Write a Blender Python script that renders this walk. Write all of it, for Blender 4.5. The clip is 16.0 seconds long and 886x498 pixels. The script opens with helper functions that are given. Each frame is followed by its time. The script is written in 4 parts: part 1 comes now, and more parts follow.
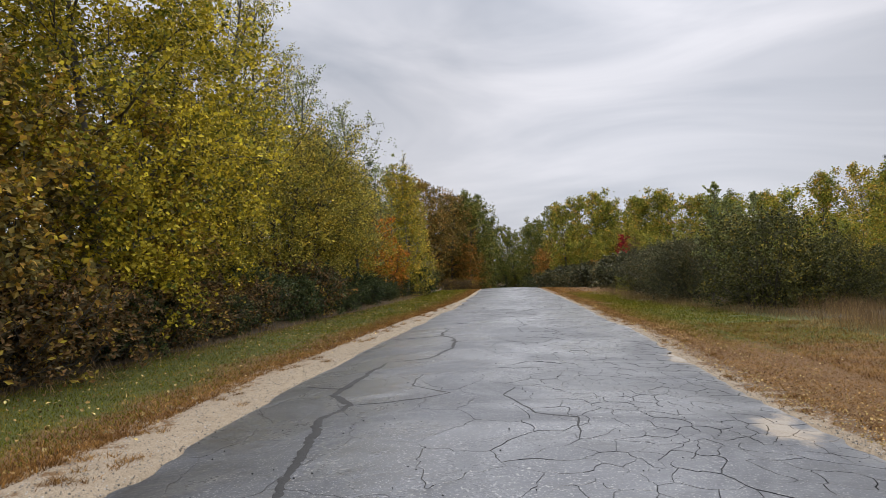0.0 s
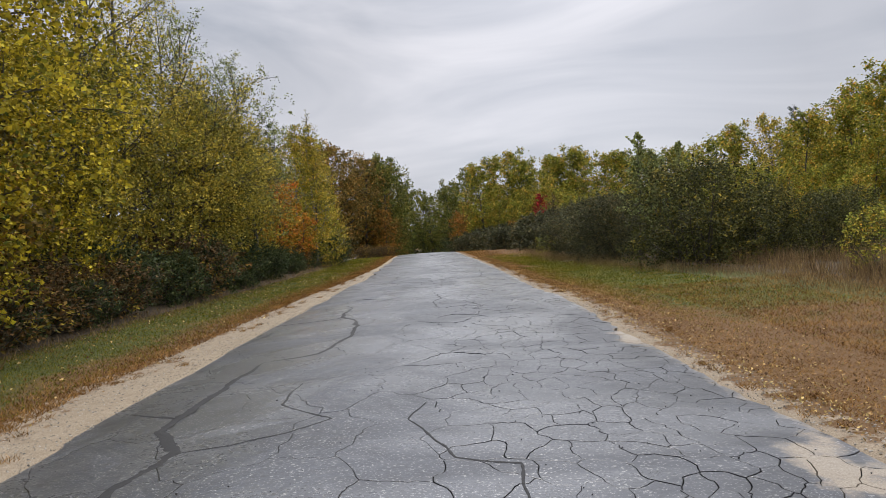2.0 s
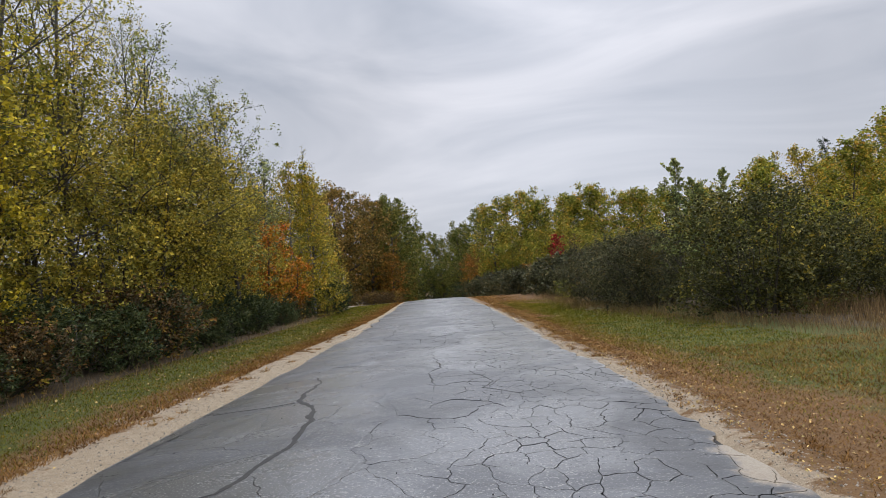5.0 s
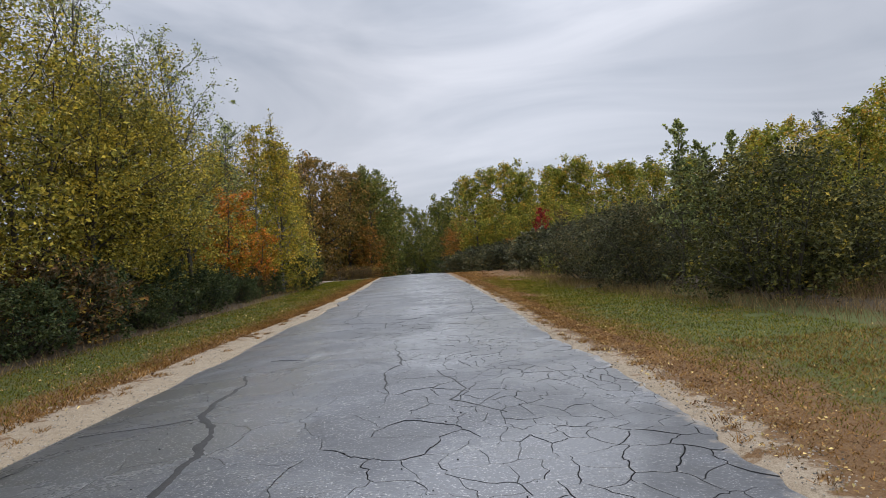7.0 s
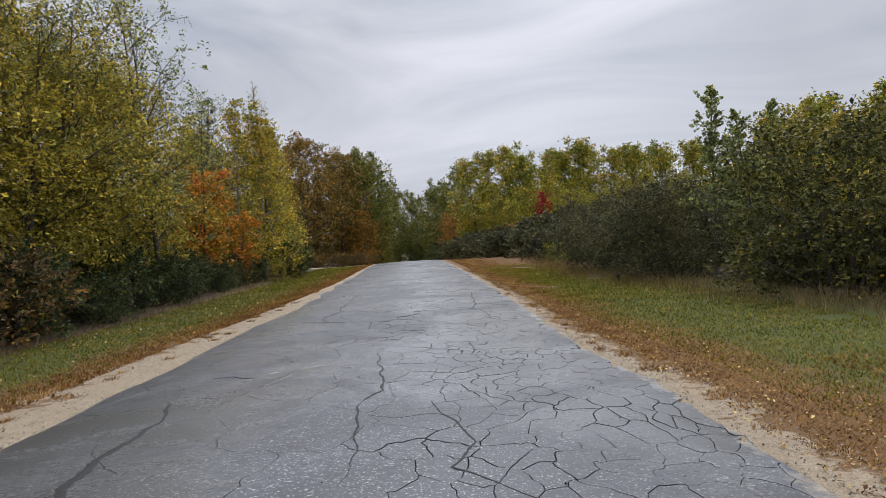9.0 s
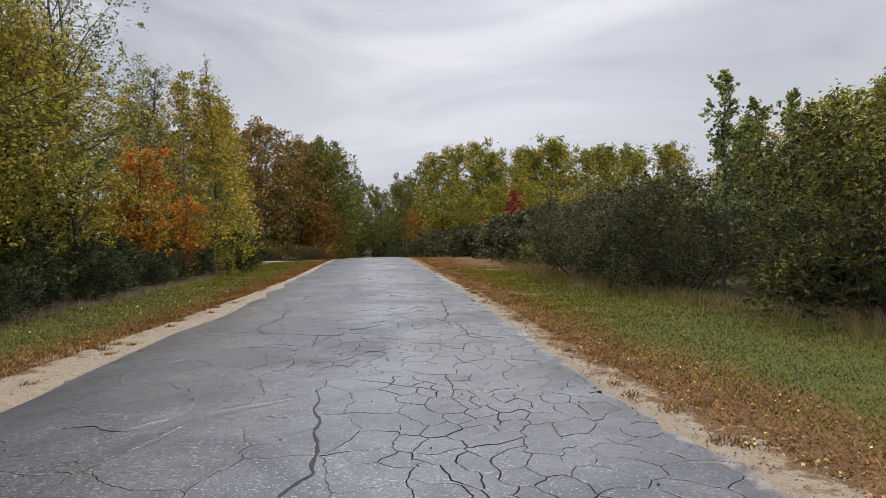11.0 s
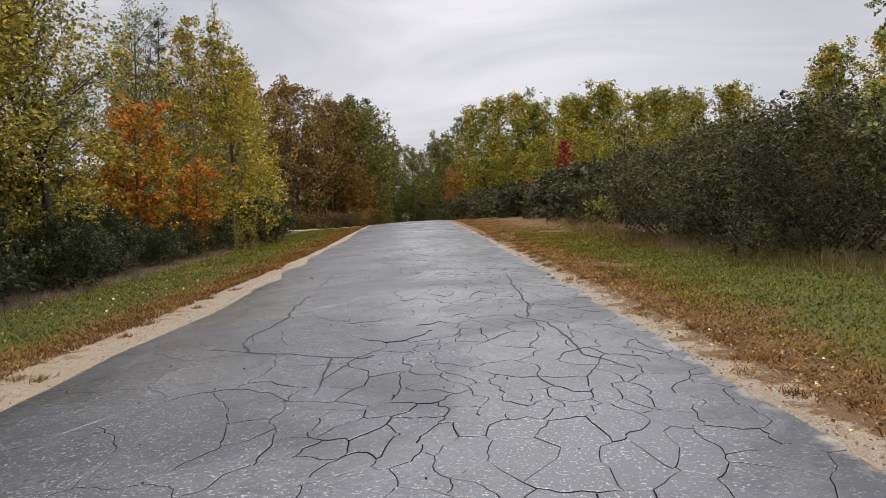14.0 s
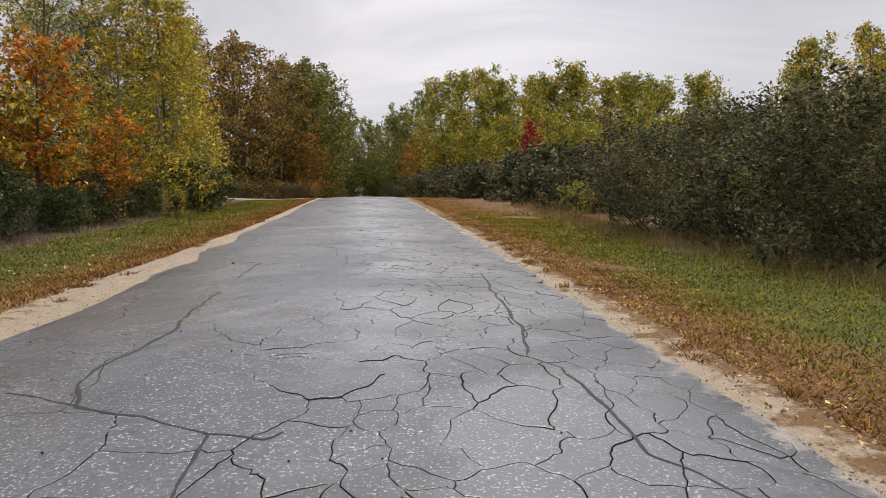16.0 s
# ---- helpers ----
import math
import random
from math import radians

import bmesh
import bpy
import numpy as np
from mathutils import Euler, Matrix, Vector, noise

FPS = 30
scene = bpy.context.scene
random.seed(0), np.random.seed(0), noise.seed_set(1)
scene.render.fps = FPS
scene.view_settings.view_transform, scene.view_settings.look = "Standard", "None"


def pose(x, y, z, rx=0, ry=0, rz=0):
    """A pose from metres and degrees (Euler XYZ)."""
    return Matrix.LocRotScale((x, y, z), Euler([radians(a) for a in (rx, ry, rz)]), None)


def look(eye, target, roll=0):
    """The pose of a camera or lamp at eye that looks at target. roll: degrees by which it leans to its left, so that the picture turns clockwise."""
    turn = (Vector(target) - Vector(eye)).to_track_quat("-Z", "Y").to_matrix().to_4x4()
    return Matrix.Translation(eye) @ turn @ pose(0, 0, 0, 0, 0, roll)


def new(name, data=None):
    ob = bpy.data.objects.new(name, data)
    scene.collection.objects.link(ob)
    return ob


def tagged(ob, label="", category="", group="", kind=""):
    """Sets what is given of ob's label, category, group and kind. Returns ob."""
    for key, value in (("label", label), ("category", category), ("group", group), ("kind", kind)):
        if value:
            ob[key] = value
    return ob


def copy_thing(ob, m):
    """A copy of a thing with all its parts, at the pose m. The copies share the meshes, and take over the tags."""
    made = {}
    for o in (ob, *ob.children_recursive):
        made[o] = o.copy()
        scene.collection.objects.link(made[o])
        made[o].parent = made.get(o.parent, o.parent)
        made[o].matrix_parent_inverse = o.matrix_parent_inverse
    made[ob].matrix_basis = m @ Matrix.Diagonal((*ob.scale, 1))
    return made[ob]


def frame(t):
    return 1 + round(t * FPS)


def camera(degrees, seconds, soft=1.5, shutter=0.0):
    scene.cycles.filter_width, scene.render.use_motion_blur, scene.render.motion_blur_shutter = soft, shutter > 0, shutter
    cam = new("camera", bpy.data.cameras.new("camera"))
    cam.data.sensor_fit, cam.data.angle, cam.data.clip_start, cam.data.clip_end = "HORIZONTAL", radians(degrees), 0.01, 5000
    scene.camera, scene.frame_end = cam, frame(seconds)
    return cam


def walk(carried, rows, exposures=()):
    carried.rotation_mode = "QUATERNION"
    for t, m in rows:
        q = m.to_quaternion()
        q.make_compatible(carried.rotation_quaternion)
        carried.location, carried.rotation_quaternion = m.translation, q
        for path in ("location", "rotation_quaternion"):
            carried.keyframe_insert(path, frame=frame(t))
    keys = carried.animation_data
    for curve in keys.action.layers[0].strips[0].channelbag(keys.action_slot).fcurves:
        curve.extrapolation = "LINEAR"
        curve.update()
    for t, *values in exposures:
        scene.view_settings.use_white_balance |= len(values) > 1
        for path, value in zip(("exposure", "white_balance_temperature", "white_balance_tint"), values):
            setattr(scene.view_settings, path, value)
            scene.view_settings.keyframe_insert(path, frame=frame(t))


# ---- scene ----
cam = camera(64.1, 16.0, soft=0.5)
METRES, EYE, TILT, LEAN, TURN = 21.7, 1.5, 0.0, 0.0, 7.9
ROWS = [
    (0.0, 0.0, 0.0, 0.0, 0.05, 1.82, 1.58),
    (0.5, 0.0026, 0.0343, 0.0006, -1.28, 1.74, 2.06),
    (1.0, 0.0067, 0.0655, 0.0002, -3.38, 0.16, 3.01),
    (1.5, 0.0119, 0.0968, 0.0, -5.95, -1.42, 3.74),
    (2.0, 0.0184, 0.1268, 0.0004, -6.59, -1.29, 3.9),
    (2.5, 0.0243, 0.1579, 0.0019, -5.16, 0.0, 4.18),
    (3.0, 0.0292, 0.1881, 0.0018, -3.02, 1.0, 4.26),
    (3.5, 0.0359, 0.219, 0.0023, -2.55, 1.57, 4.13),
    (4.0, 0.0413, 0.2479, 0.0029, -3.7, 2.63, 4.57),
    (6.5, 0.0679, 0.3992, 0.0009, -6.73, 0.86, 4.11),
    (7.0, 0.0755, 0.4291, 0.0002, -6.94, 0.18, 4.13),
    (7.5, 0.0807, 0.4605, 0.0002, -6.93, -0.37, 3.84),
    (8.0, 0.0856, 0.491, -0.0013, -6.85, -1.0, 3.72),
    (8.5, 0.0878, 0.5229, -0.0015, -6.91, -1.29, 3.58),
    (9.0, 0.0896, 0.5521, -0.0012, -7.24, -0.95, 3.81),
    (9.5, 0.0926, 0.582, -0.0014, -8.64, -0.77, 3.37),
    (12.0, 0.1083, 0.7403, -0.0034, -9.83, -1.54, 1.02),
    (12.5, 0.1122, 0.7721, -0.0031, -8.17, -0.99, 0.67),
    (13.0, 0.1149, 0.8031, -0.0049, -6.07, -1.37, 1.25),
    (13.5, 0.115, 0.8349, -0.0054, -5.53, -2.86, 2.68),
    (14.0, 0.1146, 0.8671, -0.0062, -7.15, -4.26, 3.84),
    (14.5, 0.1143, 0.8975, -0.0064, -10.17, -4.91, 3.46),
    (15.0, 0.1154, 0.9281, -0.0078, -12.07, -5.29, 1.92),
    (15.5, 0.1199, 0.9597, -0.0079, -11.95, -5.77, 0.51),
    (16.0, 0.1253, 0.9896, -0.0083, -10.77, -6.2, 0.36),
]
walk(cam, [(t, pose(0, 0, EYE, TILT, LEAN, TURN) @ pose(METRES * x, METRES * y, METRES * z, 90 + pitch, roll, yaw)) for t, x, y, z, yaw, pitch, roll in ROWS],
     exposures=[(0.0, 0.08, 6500, 10), (4.0, 0.06, 6450, 10), (6.5, 0.0, 6200, 9), (8.0, 0.0, 6200, 9), (9.5, 0.05, 6400, 10), (12.5, 0.08, 6500, 10), (14.5, 0.18, 6750, 11), (16.0, 0.24, 6850, 12)])


# ---------- world and light ----------
SUN_EL, SUN_AZ = 58.0, 8.0          # degrees; azimuth clockwise from +y
world = bpy.data.worlds.new("overcast_sky")
scene.world = world
world.use_nodes = True
wt = world.node_tree
wt.nodes.clear()


def wn(kind, **sets):
    n = wt.nodes.new(kind)
    for k, v in sets.items():
        n.inputs[k].default_value = v
    return n


w_out = wn("ShaderNodeOutputWorld")
w_bg = wn("ShaderNodeBackground", Strength=1.0)
w_sky = wn("ShaderNodeTexSky")
w_sky.sky_type = "NISHITA"
w_sky.sun_disc = False
w_sky.sun_elevation, w_sky.sun_rotation = radians(SUN_EL), radians(SUN_AZ)
w_skys = wn("ShaderNodeVectorMath")
w_skys.operation = "SCALE"
w_skys.inputs["Scale"].default_value = 0.07
w_tc = wn("ShaderNodeTexCoord")
w_map = wn("ShaderNodeMapping", Scale=(1.6, 2.2, 6.5), Rotation=(0.0, radians(14), radians(25)))
w_n1 = wn("ShaderNodeTexNoise", Scale=1.0, Detail=5.0, Roughness=0.52, Distortion=0.8)
w_r1 = wn("ShaderNodeValToRGB")
w_r1.color_ramp.elements[0].position, w_r1.color_ramp.elements[0].color = 0.32, (0.41, 0.435, 0.495, 1)
w_r1.color_ramp.elements[1].position, w_r1.color_ramp.elements[1].color = 0.68, (0.72, 0.715, 0.76, 1)
w_mix = wn("ShaderNodeMix")
w_mix.data_type = "RGBA"
w_mix.inputs[0].default_value = 0.93
# a brighter bank of thin cloud where the sun stands behind it
w_dot = wn("ShaderNodeVectorMath")
w_dot.operation = "DOT_PRODUCT"
w_dot.inputs[1].default_value = (math.sin(radians(9)) * math.cos(radians(10)), math.cos(radians(9)) * math.cos(radians(10)), math.sin(radians(10)))
w_glow = wn("ShaderNodeMapRange")
for k, v in (("From Min", 0.955), ("From Max", 1.0), ("To Min", 1.0), ("To Max", 1.16)):
    w_glow.inputs[k].default_value = v
w_mul = wn("ShaderNodeVectorMath")
w_mul.operation = "SCALE"
wl = wt.links.new
wl(w_tc.outputs["Generated"], w_map.inputs["Vector"])
wl(w_map.outputs[0], w_n1.inputs["Vector"])
wl(w_n1.outputs[0], w_r1.inputs[0])
wl(w_sky.outputs[0], w_skys.inputs[0])
wl(w_skys.outputs[0], w_mix.inputs[6])
wl(w_r1.outputs[0], w_mix.inputs[7])
wl(w_tc.outputs["Generated"], w_dot.inputs[0])
wl(w_dot.outputs["Value"], w_glow.inputs[0])
# an overcast sky is brighter overhead than towards the horizon
w_sep = wn("ShaderNodeSeparateXYZ")
w_up = wn("ShaderNodeMath")
w_up.operation = "POWER"
w_up.inputs[1].default_value = 2.0
w_upc = wn("ShaderNodeMapRange")
for k, v in (("From Min", 0.06), ("From Max", 1.0), ("To Min", 1.0), ("To Max", 2.9)):
    w_upc.inputs[k].default_value = v
w_both = wn("ShaderNodeMath")
w_both.operation = "MULTIPLY"
wl(w_tc.outputs["Generated"], w_sep.inputs[0])
wl(w_sep.outputs[2], w_up.inputs[0])
wl(w_up.outputs[0], w_upc.inputs[0])
wl(w_glow.outputs[0], w_both.inputs[0])
wl(w_upc.outputs[0], w_both.inputs[1])
wl(w_mix.outputs[2], w_mul.inputs[0])
wl(w_both.outputs[0], w_mul.inputs["Scale"])
wl(w_mul.outputs[0], w_bg.inputs[0])
wl(w_bg.outputs[0], w_out.inputs[0])

sun = new("sun", bpy.data.lights.new("sun", "SUN"))
sun.data.energy, sun.data.angle, sun.data.color = 1.5, radians(25), (1.0, 0.96, 0.9)
_d = Vector((math.sin(radians(SUN_AZ)) * math.cos(radians(SUN_EL)), math.cos(radians(SUN_AZ)) * math.cos(radians(SUN_EL)), math.sin(radians(SUN_EL))))
sun.matrix_world = look(_d * 60, (0, 0, 0))


# ---------- materials ----------
class Mat:
    """A small builder for node materials."""

    def __init__(self, name):
        self.m = bpy.data.materials.new(name)
        self.m.use_nodes = True
        self.t = self.m.node_tree
        self.b = self.t.nodes["Principled BSDF"]
        self.out = self.t.nodes["Material Output"]
        self.geo = self.t.nodes.new("ShaderNodeNewGeometry")
        self.tc = self.t.nodes.new("ShaderNodeTexCoord")

    def link(self, a, b):
        self.t.links.new(a, b)

    def noise(self, scale, detail=4.0, rough=0.55, vec=None, distortion=0.0):
        n = self.t.nodes.new("ShaderNodeTexNoise")
        n.inputs["Scale"].default_value, n.inputs["Detail"].default_value = scale, detail
        n.inputs["Roughness"].default_value, n.inputs["Distortion"].default_value = rough, distortion
        self.link(vec or self.geo.outputs["Position"], n.inputs["Vector"])
        return n.outputs[0]

    def ramp(self, fac, *stops):
        r = self.t.nodes.new("ShaderNodeValToRGB")
        e = r.color_ramp.elements
        while len(e) < len(stops):
            e.new(0.5)
        for el, (p, c) in zip(e, stops):
            el.position = p
            el.color = (c, c, c, 1) if not isinstance(c, tuple) else (*c, 1)
        self.link(fac, r.inputs[0])
        return r.outputs[0]

    def mix(self, fac, a, b, mode="MIX"):
        n = self.t.nodes.new("ShaderNodeMix")
        n.data_type, n.blend_type = "RGBA", mode
        for src, i in ((fac, 0), (a, 6), (b, 7)):
            if isinstance(src, (int, float)):
                n.inputs[i].default_value = src
            elif isinstance(src, tuple):
                n.inputs[i].default_value = (*src, 1)
            else:
                self.link(src, n.inputs[i])
        return n.outputs[2]

    def math(self, op, a, b=0.0):
        n = self.t.nodes.new("ShaderNodeMath")
        n.operation = op
        for src, i in ((a, 0), (b, 1)):
            if isinstance(src, (int, float)):
                n.inputs[i].default_value = src
            else:
                self.link(src, n.inputs[i])
        return n.outputs[0]

    def attr(self, name):
        n = self.t.nodes.new("ShaderNodeAttribute")
        n.attribute_name = name
        return n.outputs["Fac"]

    def bump(self, height, strength, dist, base=None):
        n = self.t.nodes.new("ShaderNodeBump")
        n.inputs["Strength"].default_value, n.inputs["Distance"].default_value = strength, dist
        self.link(height, n.inputs["Height"])
        if base:
            self.link(base, n.inputs["Normal"])
        return n.outputs[0]

    def done(self, color=None, rough=None, normal=None):
        for src, key in ((color, "Base Color"), (rough, "Roughness"), (normal, "Normal")):
            if src is None:
                continue
            if isinstance(src, (int, float)):
                self.b.inputs[key].default_value = src
            elif isinstance(src, tuple):
                self.b.inputs[key].default_value = (*src, 1)
            else:
                self.link(src, self.b.inputs[key])
        return self.m


LEAF_GAIN = 1.4


def leaf_mat(name, stops, tuft=0.9, through_light=0.22, rough=0.6, gloss=0.15, gain=1.0):
    """Leaves: colour differs from leaf to leaf and from bough to bough."""
    k = Mat(name)
    stops = [(p, tuple(min(0.7, c * LEAF_GAIN * gain) for c in col)) for p, col in stops]
    big = k.noise(tuft, 2.0, 0.5)
    rnd = k.geo.outputs["Random Per Island"]
    fac = k.math("ADD", k.math("MULTIPLY", rnd, 0.6), k.math("MULTIPLY", k.math("SUBTRACT", big, 0.33), 1.25))
    fac = k.math("ADD", fac, k.math("MULTIPLY", k.math("SUBTRACT", k.noise(tuft * 4.5, 1.0, 0.5), 0.5), 0.9))
    col = k.ramp(fac, *stops)
    # old, dull leaves among fresh ones
    col = k.mix(1.0, col, k.ramp(k.math("FRACT", k.math("MULTIPLY", rnd, 17.3)), (0.0, 0.45), (0.6, 1.05), (1.0, 1.75)), "MULTIPLY")
    k.done(col, rough)
    k.b.inputs["Specular IOR Level"].default_value = gloss
    tr = k.t.nodes.new("ShaderNodeBsdfTranslucent")
    k.link(col, tr.inputs["Color"])
    mx = k.t.nodes.new("ShaderNodeMixShader")
    mx.inputs[0].default_value = through_light
    k.link(k.b.outputs[0], mx.inputs[1])
    k.link(tr.outputs[0], mx.inputs[2])
    k.link(mx.outputs[0], k.out.inputs["Surface"])
    return k.m


def bark_mat(name, dark, light, scale=14.0):
    k = Mat(name)
    n1, n2 = k.noise(scale, 5.0, 0.6), k.noise(2.2, 2.0, 0.5)
    col = k.mix(k.ramp(n2, (0.35, 0.0), (0.7, 0.6)), k.ramp(n1, (0.3, dark), (0.7, light)), (0.08, 0.085, 0.06))
    return k.done(col, 0.85, k.bump(n1, 0.6, 0.02))


M = {
    "maple": leaf_mat("maple_leaves", [(0.05, (0.06, 0.076, 0.014)), (0.3, (0.155, 0.145, 0.018)), (0.55, (0.29, 0.225, 0.02)), (0.85, (0.52, 0.33, 0.03))], gain=1.25),
    "ash": leaf_mat("ash_leaves", [(0.1, (0.065, 0.075, 0.018)), (0.5, (0.15, 0.145, 0.025)), (0.85, (0.27, 0.19, 0.03))], gain=1.3),
    "hazel": leaf_mat("hazel_leaves", [(0.1, (0.06, 0.055, 0.02)), (0.5, (0.13, 0.10, 0.025)), (0.75, (0.26, 0.15, 0.03)), (0.95, (0.45, 0.28, 0.03))], gain=1.45),
    "thicket": leaf_mat("thicket_leaves", [(0.1, (0.09, 0.09, 0.022)), (0.45, (0.19, 0.17, 0.03)), (0.85, (0.33, 0.25, 0.035))], gain=1.35),
    "birch": leaf_mat("birch_leaves", [(0.1, (0.12, 0.14, 0.03)), (0.5, (0.24, 0.23, 0.035)), (0.85, (0.42, 0.33, 0.045))], gain=1.15),
    "aspen": leaf_mat("aspen_leaves", [(0.1, (0.10, 0.13, 0.045)), (0.5, (0.19, 0.22, 0.08)), (0.9, (0.30, 0.30, 0.10))]),
    "yellow": leaf_mat("yellow_birch_leaves", [(0.1, (0.085, 0.095, 0.02)), (0.4, (0.19, 0.175, 0.025)), (0.7, (0.30, 0.23, 0.03)), (0.95, (0.40, 0.22, 0.03))], gain=1.35),
    "willow": leaf_mat("young_birch_leaves", [(0.08, (0.075, 0.095, 0.018)), (0.42, (0.155, 0.165, 0.024)), (0.72, (0.26, 0.22, 0.03)), (0.97, (0.38, 0.20, 0.03))], gain=1.25),
    "orange": leaf_mat("orange_maple_leaves", [(0.05, (0.13, 0.125, 0.02)), (0.3, (0.30, 0.20, 0.022)), (0.6, (0.46, 0.20, 0.025)), (0.95, (0.55, 0.13, 0.035))]),
    "red": leaf_mat("red_maple_leaves", [(0.1, (0.13, 0.015, 0.016)), (0.6, (0.28, 0.02, 0.024)), (0.95, (0.34, 0.05, 0.03))]),
    "oak": leaf_mat("oak_leaves", [(0.1, (0.06, 0.05, 0.018)), (0.4, (0.115, 0.09, 0.022)), (0.7, (0.18, 0.115, 0.026)), (0.95, (0.28, 0.14, 0.03))], gain=1.3),
    "rust": leaf_mat("rust_leaves", [(0.1, (0.11, 0.09, 0.02)), (0.45, (0.24, 0.135, 0.025)), (0.9, (0.40, 0.165, 0.03))]),
    "green": leaf_mat("green_oak_leaves", [(0.1, (0.048, 0.060, 0.013)), (0.5, (0.095, 0.108, 0.021)), (0.9, (0.18, 0.145, 0.03))], gain=1.3),
    "shrub": leaf_mat("honeysuckle_leaves", [(0.05, (0.022, 0.034, 0.015)), (0.5, (0.05, 0.07, 0.027)), (0.9, (0.115, 0.125, 0.042))], gloss=0.22),
    "olive": leaf_mat("silver_olive_leaves", [(0.0, (0.020, 0.024, 0.009)), (0.4, (0.058, 0.062, 0.023)), (0.70, (0.165, 0.165, 0.078)), (1.0, (0.24, 0.17, 0.05))], rough=0.55, gloss=0.3, gain=0.72),
    "apple": leaf_mat("wild_apple_leaves", [(0.1, (0.028, 0.032, 0.011)), (0.5, (0.064, 0.067, 0.019)), (0.8, (0.125, 0.115, 0.027)), (1.0, (0.28, 0.21, 0.03))], gloss=0.22),
    "bramble": leaf_mat("bramble_leaves", [(0.1, (0.045, 0.04, 0.02)), (0.45, (0.09, 0.065, 0.03)), (0.75, (0.16, 0.085, 0.03)), (0.97, (0.30, 0.24, 0.03))], gain=1.2),
    "pine": leaf_mat("pine_needles", [(0.1, (0.018, 0.03, 0.014)), (0.9, (0.04, 0.055, 0.022))], through_light=0.1),
    "grass": leaf_mat("grass_blades", [(0.1, (0.052, 0.064, 0.006)), (0.5, (0.110, 0.118, 0.010)), (0.9, (0.23, 0.165, 0.03))], tuft=1.4, rough=0.9, gloss=0.04),
    "straw": leaf_mat("dry_grass_blades", [(0.1, (0.085, 0.043, 0.013)), (0.5, (0.18, 0.092, 0.026)), (0.9, (0.30, 0.175, 0.06))], tuft=1.1, rough=0.9, gloss=0.04),
    "weed": leaf_mat("dry_weed_stalks", [(0.1, (0.10, 0.065, 0.035)), (0.5, (0.18, 0.115, 0.055)), (0.9, (0.27, 0.20, 0.08))], tuft=1.1),
    "litter": leaf_mat("fallen_leaves", [(0.15, (0.11, 0.06, 0.028)), (0.55, (0.27, 0.17, 0.06)), (0.95, (0.50, 0.40, 0.16))], tuft=3.0, through_light=0.1),
    "bark": bark_mat("grey_brown_bark", (0.045, 0.038, 0.03), (0.13, 0.115, 0.095)),
    "bark_pale": bark_mat("pale_birch_bark", (0.16, 0.145, 0.125), (0.42, 0.40, 0.36), 9.0),
    "twig": bark_mat("dark_stem_bark", (0.035, 0.028, 0.022), (0.10, 0.08, 0.06)),
}

# old asphalt, damp: aggregate specks, dark damp areas, dull bleached areas, sand washed over it
k = Mat("old_damp_asphalt")
spk = k.noise(52.0, 2.0, 0.6)
mid = k.noise(24.0, 4.0, 0.6)
big = k.noise(0.55, 4.0, 0.6, distortion=0.4)
damp = k.ramp(k.noise(0.33, 5.0, 0.62, distortion=0.8), (0.40, 0.0), (0.62, 1.0))
edge_damp = k.attr("edge")
col = k.ramp(big, (0.3, (0.056, 0.062, 0.076)), (0.7, (0.118, 0.128, 0.152)))
col = k.mix(k.ramp(mid, (0.35, 0.0), (0.75, 0.5)), col, (0.068, 0.071, 0.078))
col = k.mix(k.ramp(k.noise(1.9, 5.0, 0.65, distortion=0.6), (0.50, 0.0), (0.68, 0.55)), col, (0.05, 0.052, 0.057))
col = k.mix(k.ramp(spk, (0.34, 0.75), (0.46, 0.0)), col, (0.05, 0.05, 0.053))
col = k.mix(k.ramp(spk, (0.60, 0.0), (0.66, 1.0)), col, (0.50, 0.49, 0.47))
col = k.mix(k.math("MULTIPLY", edge_damp, k.ramp(k.noise(1.3, 5.0, 0.65), (0.36, 0.0), (0.56, 0.7))), col, (0.045, 0.046, 0.049))
col = k.mix(k.ramp(k.geo.outputs["Random Per Island"], (0.0, 0.0), (1.0, 0.3)), col, (0.07, 0.073, 0.08))
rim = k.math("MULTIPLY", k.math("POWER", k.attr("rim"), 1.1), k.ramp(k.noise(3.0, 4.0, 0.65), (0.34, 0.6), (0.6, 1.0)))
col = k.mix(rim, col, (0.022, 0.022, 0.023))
sandy = k.ramp(k.math("ADD", k.attr("sandy"), k.math("MULTIPLY", k.math("SUBTRACT", k.noise(3.0, 6.0, 0.68), 0.5), 1.1)), (0.56, 0.0), (0.74, 0.85))
col = k.mix(sandy, col, k.ramp(k.noise(90.0, 3.0, 0.6), (0.3, (0.25, 0.20, 0.145)), (0.7, (0.48, 0.41, 0.32))))
rgh = k.ramp(k.math("ADD", k.math("MULTIPLY", damp, 0.55), k.math("MULTIPLY", mid, 0.45)), (0.1, 0.48), (0.45, 0.32), (0.85, 0.17))
rgh = k.mix(sandy, rgh, (0.9, 0.9, 0.9))
nrm = k.bump(k.noise(1.5, 4.0, 0.55), 0.5, 0.05, k.bump(spk, 0.28, 0.004, k.bump(mid, 0.2, 0.010)))
k.link(k.ramp(k.math("ADD", k.math("MULTIPLY", damp, 0.6), k.math("MULTIPLY", big, 0.4)), (0.3, 0.2), (0.62, 1.0)), k.b.inputs["Coat Weight"])
k.b.inputs["Coat Roughness"].default_value = 0.42
M["asphalt"] = k.done(col, rgh, nrm)
k = Mat("crack_filling")
n = k.noise(60.0, 4.0, 0.6)
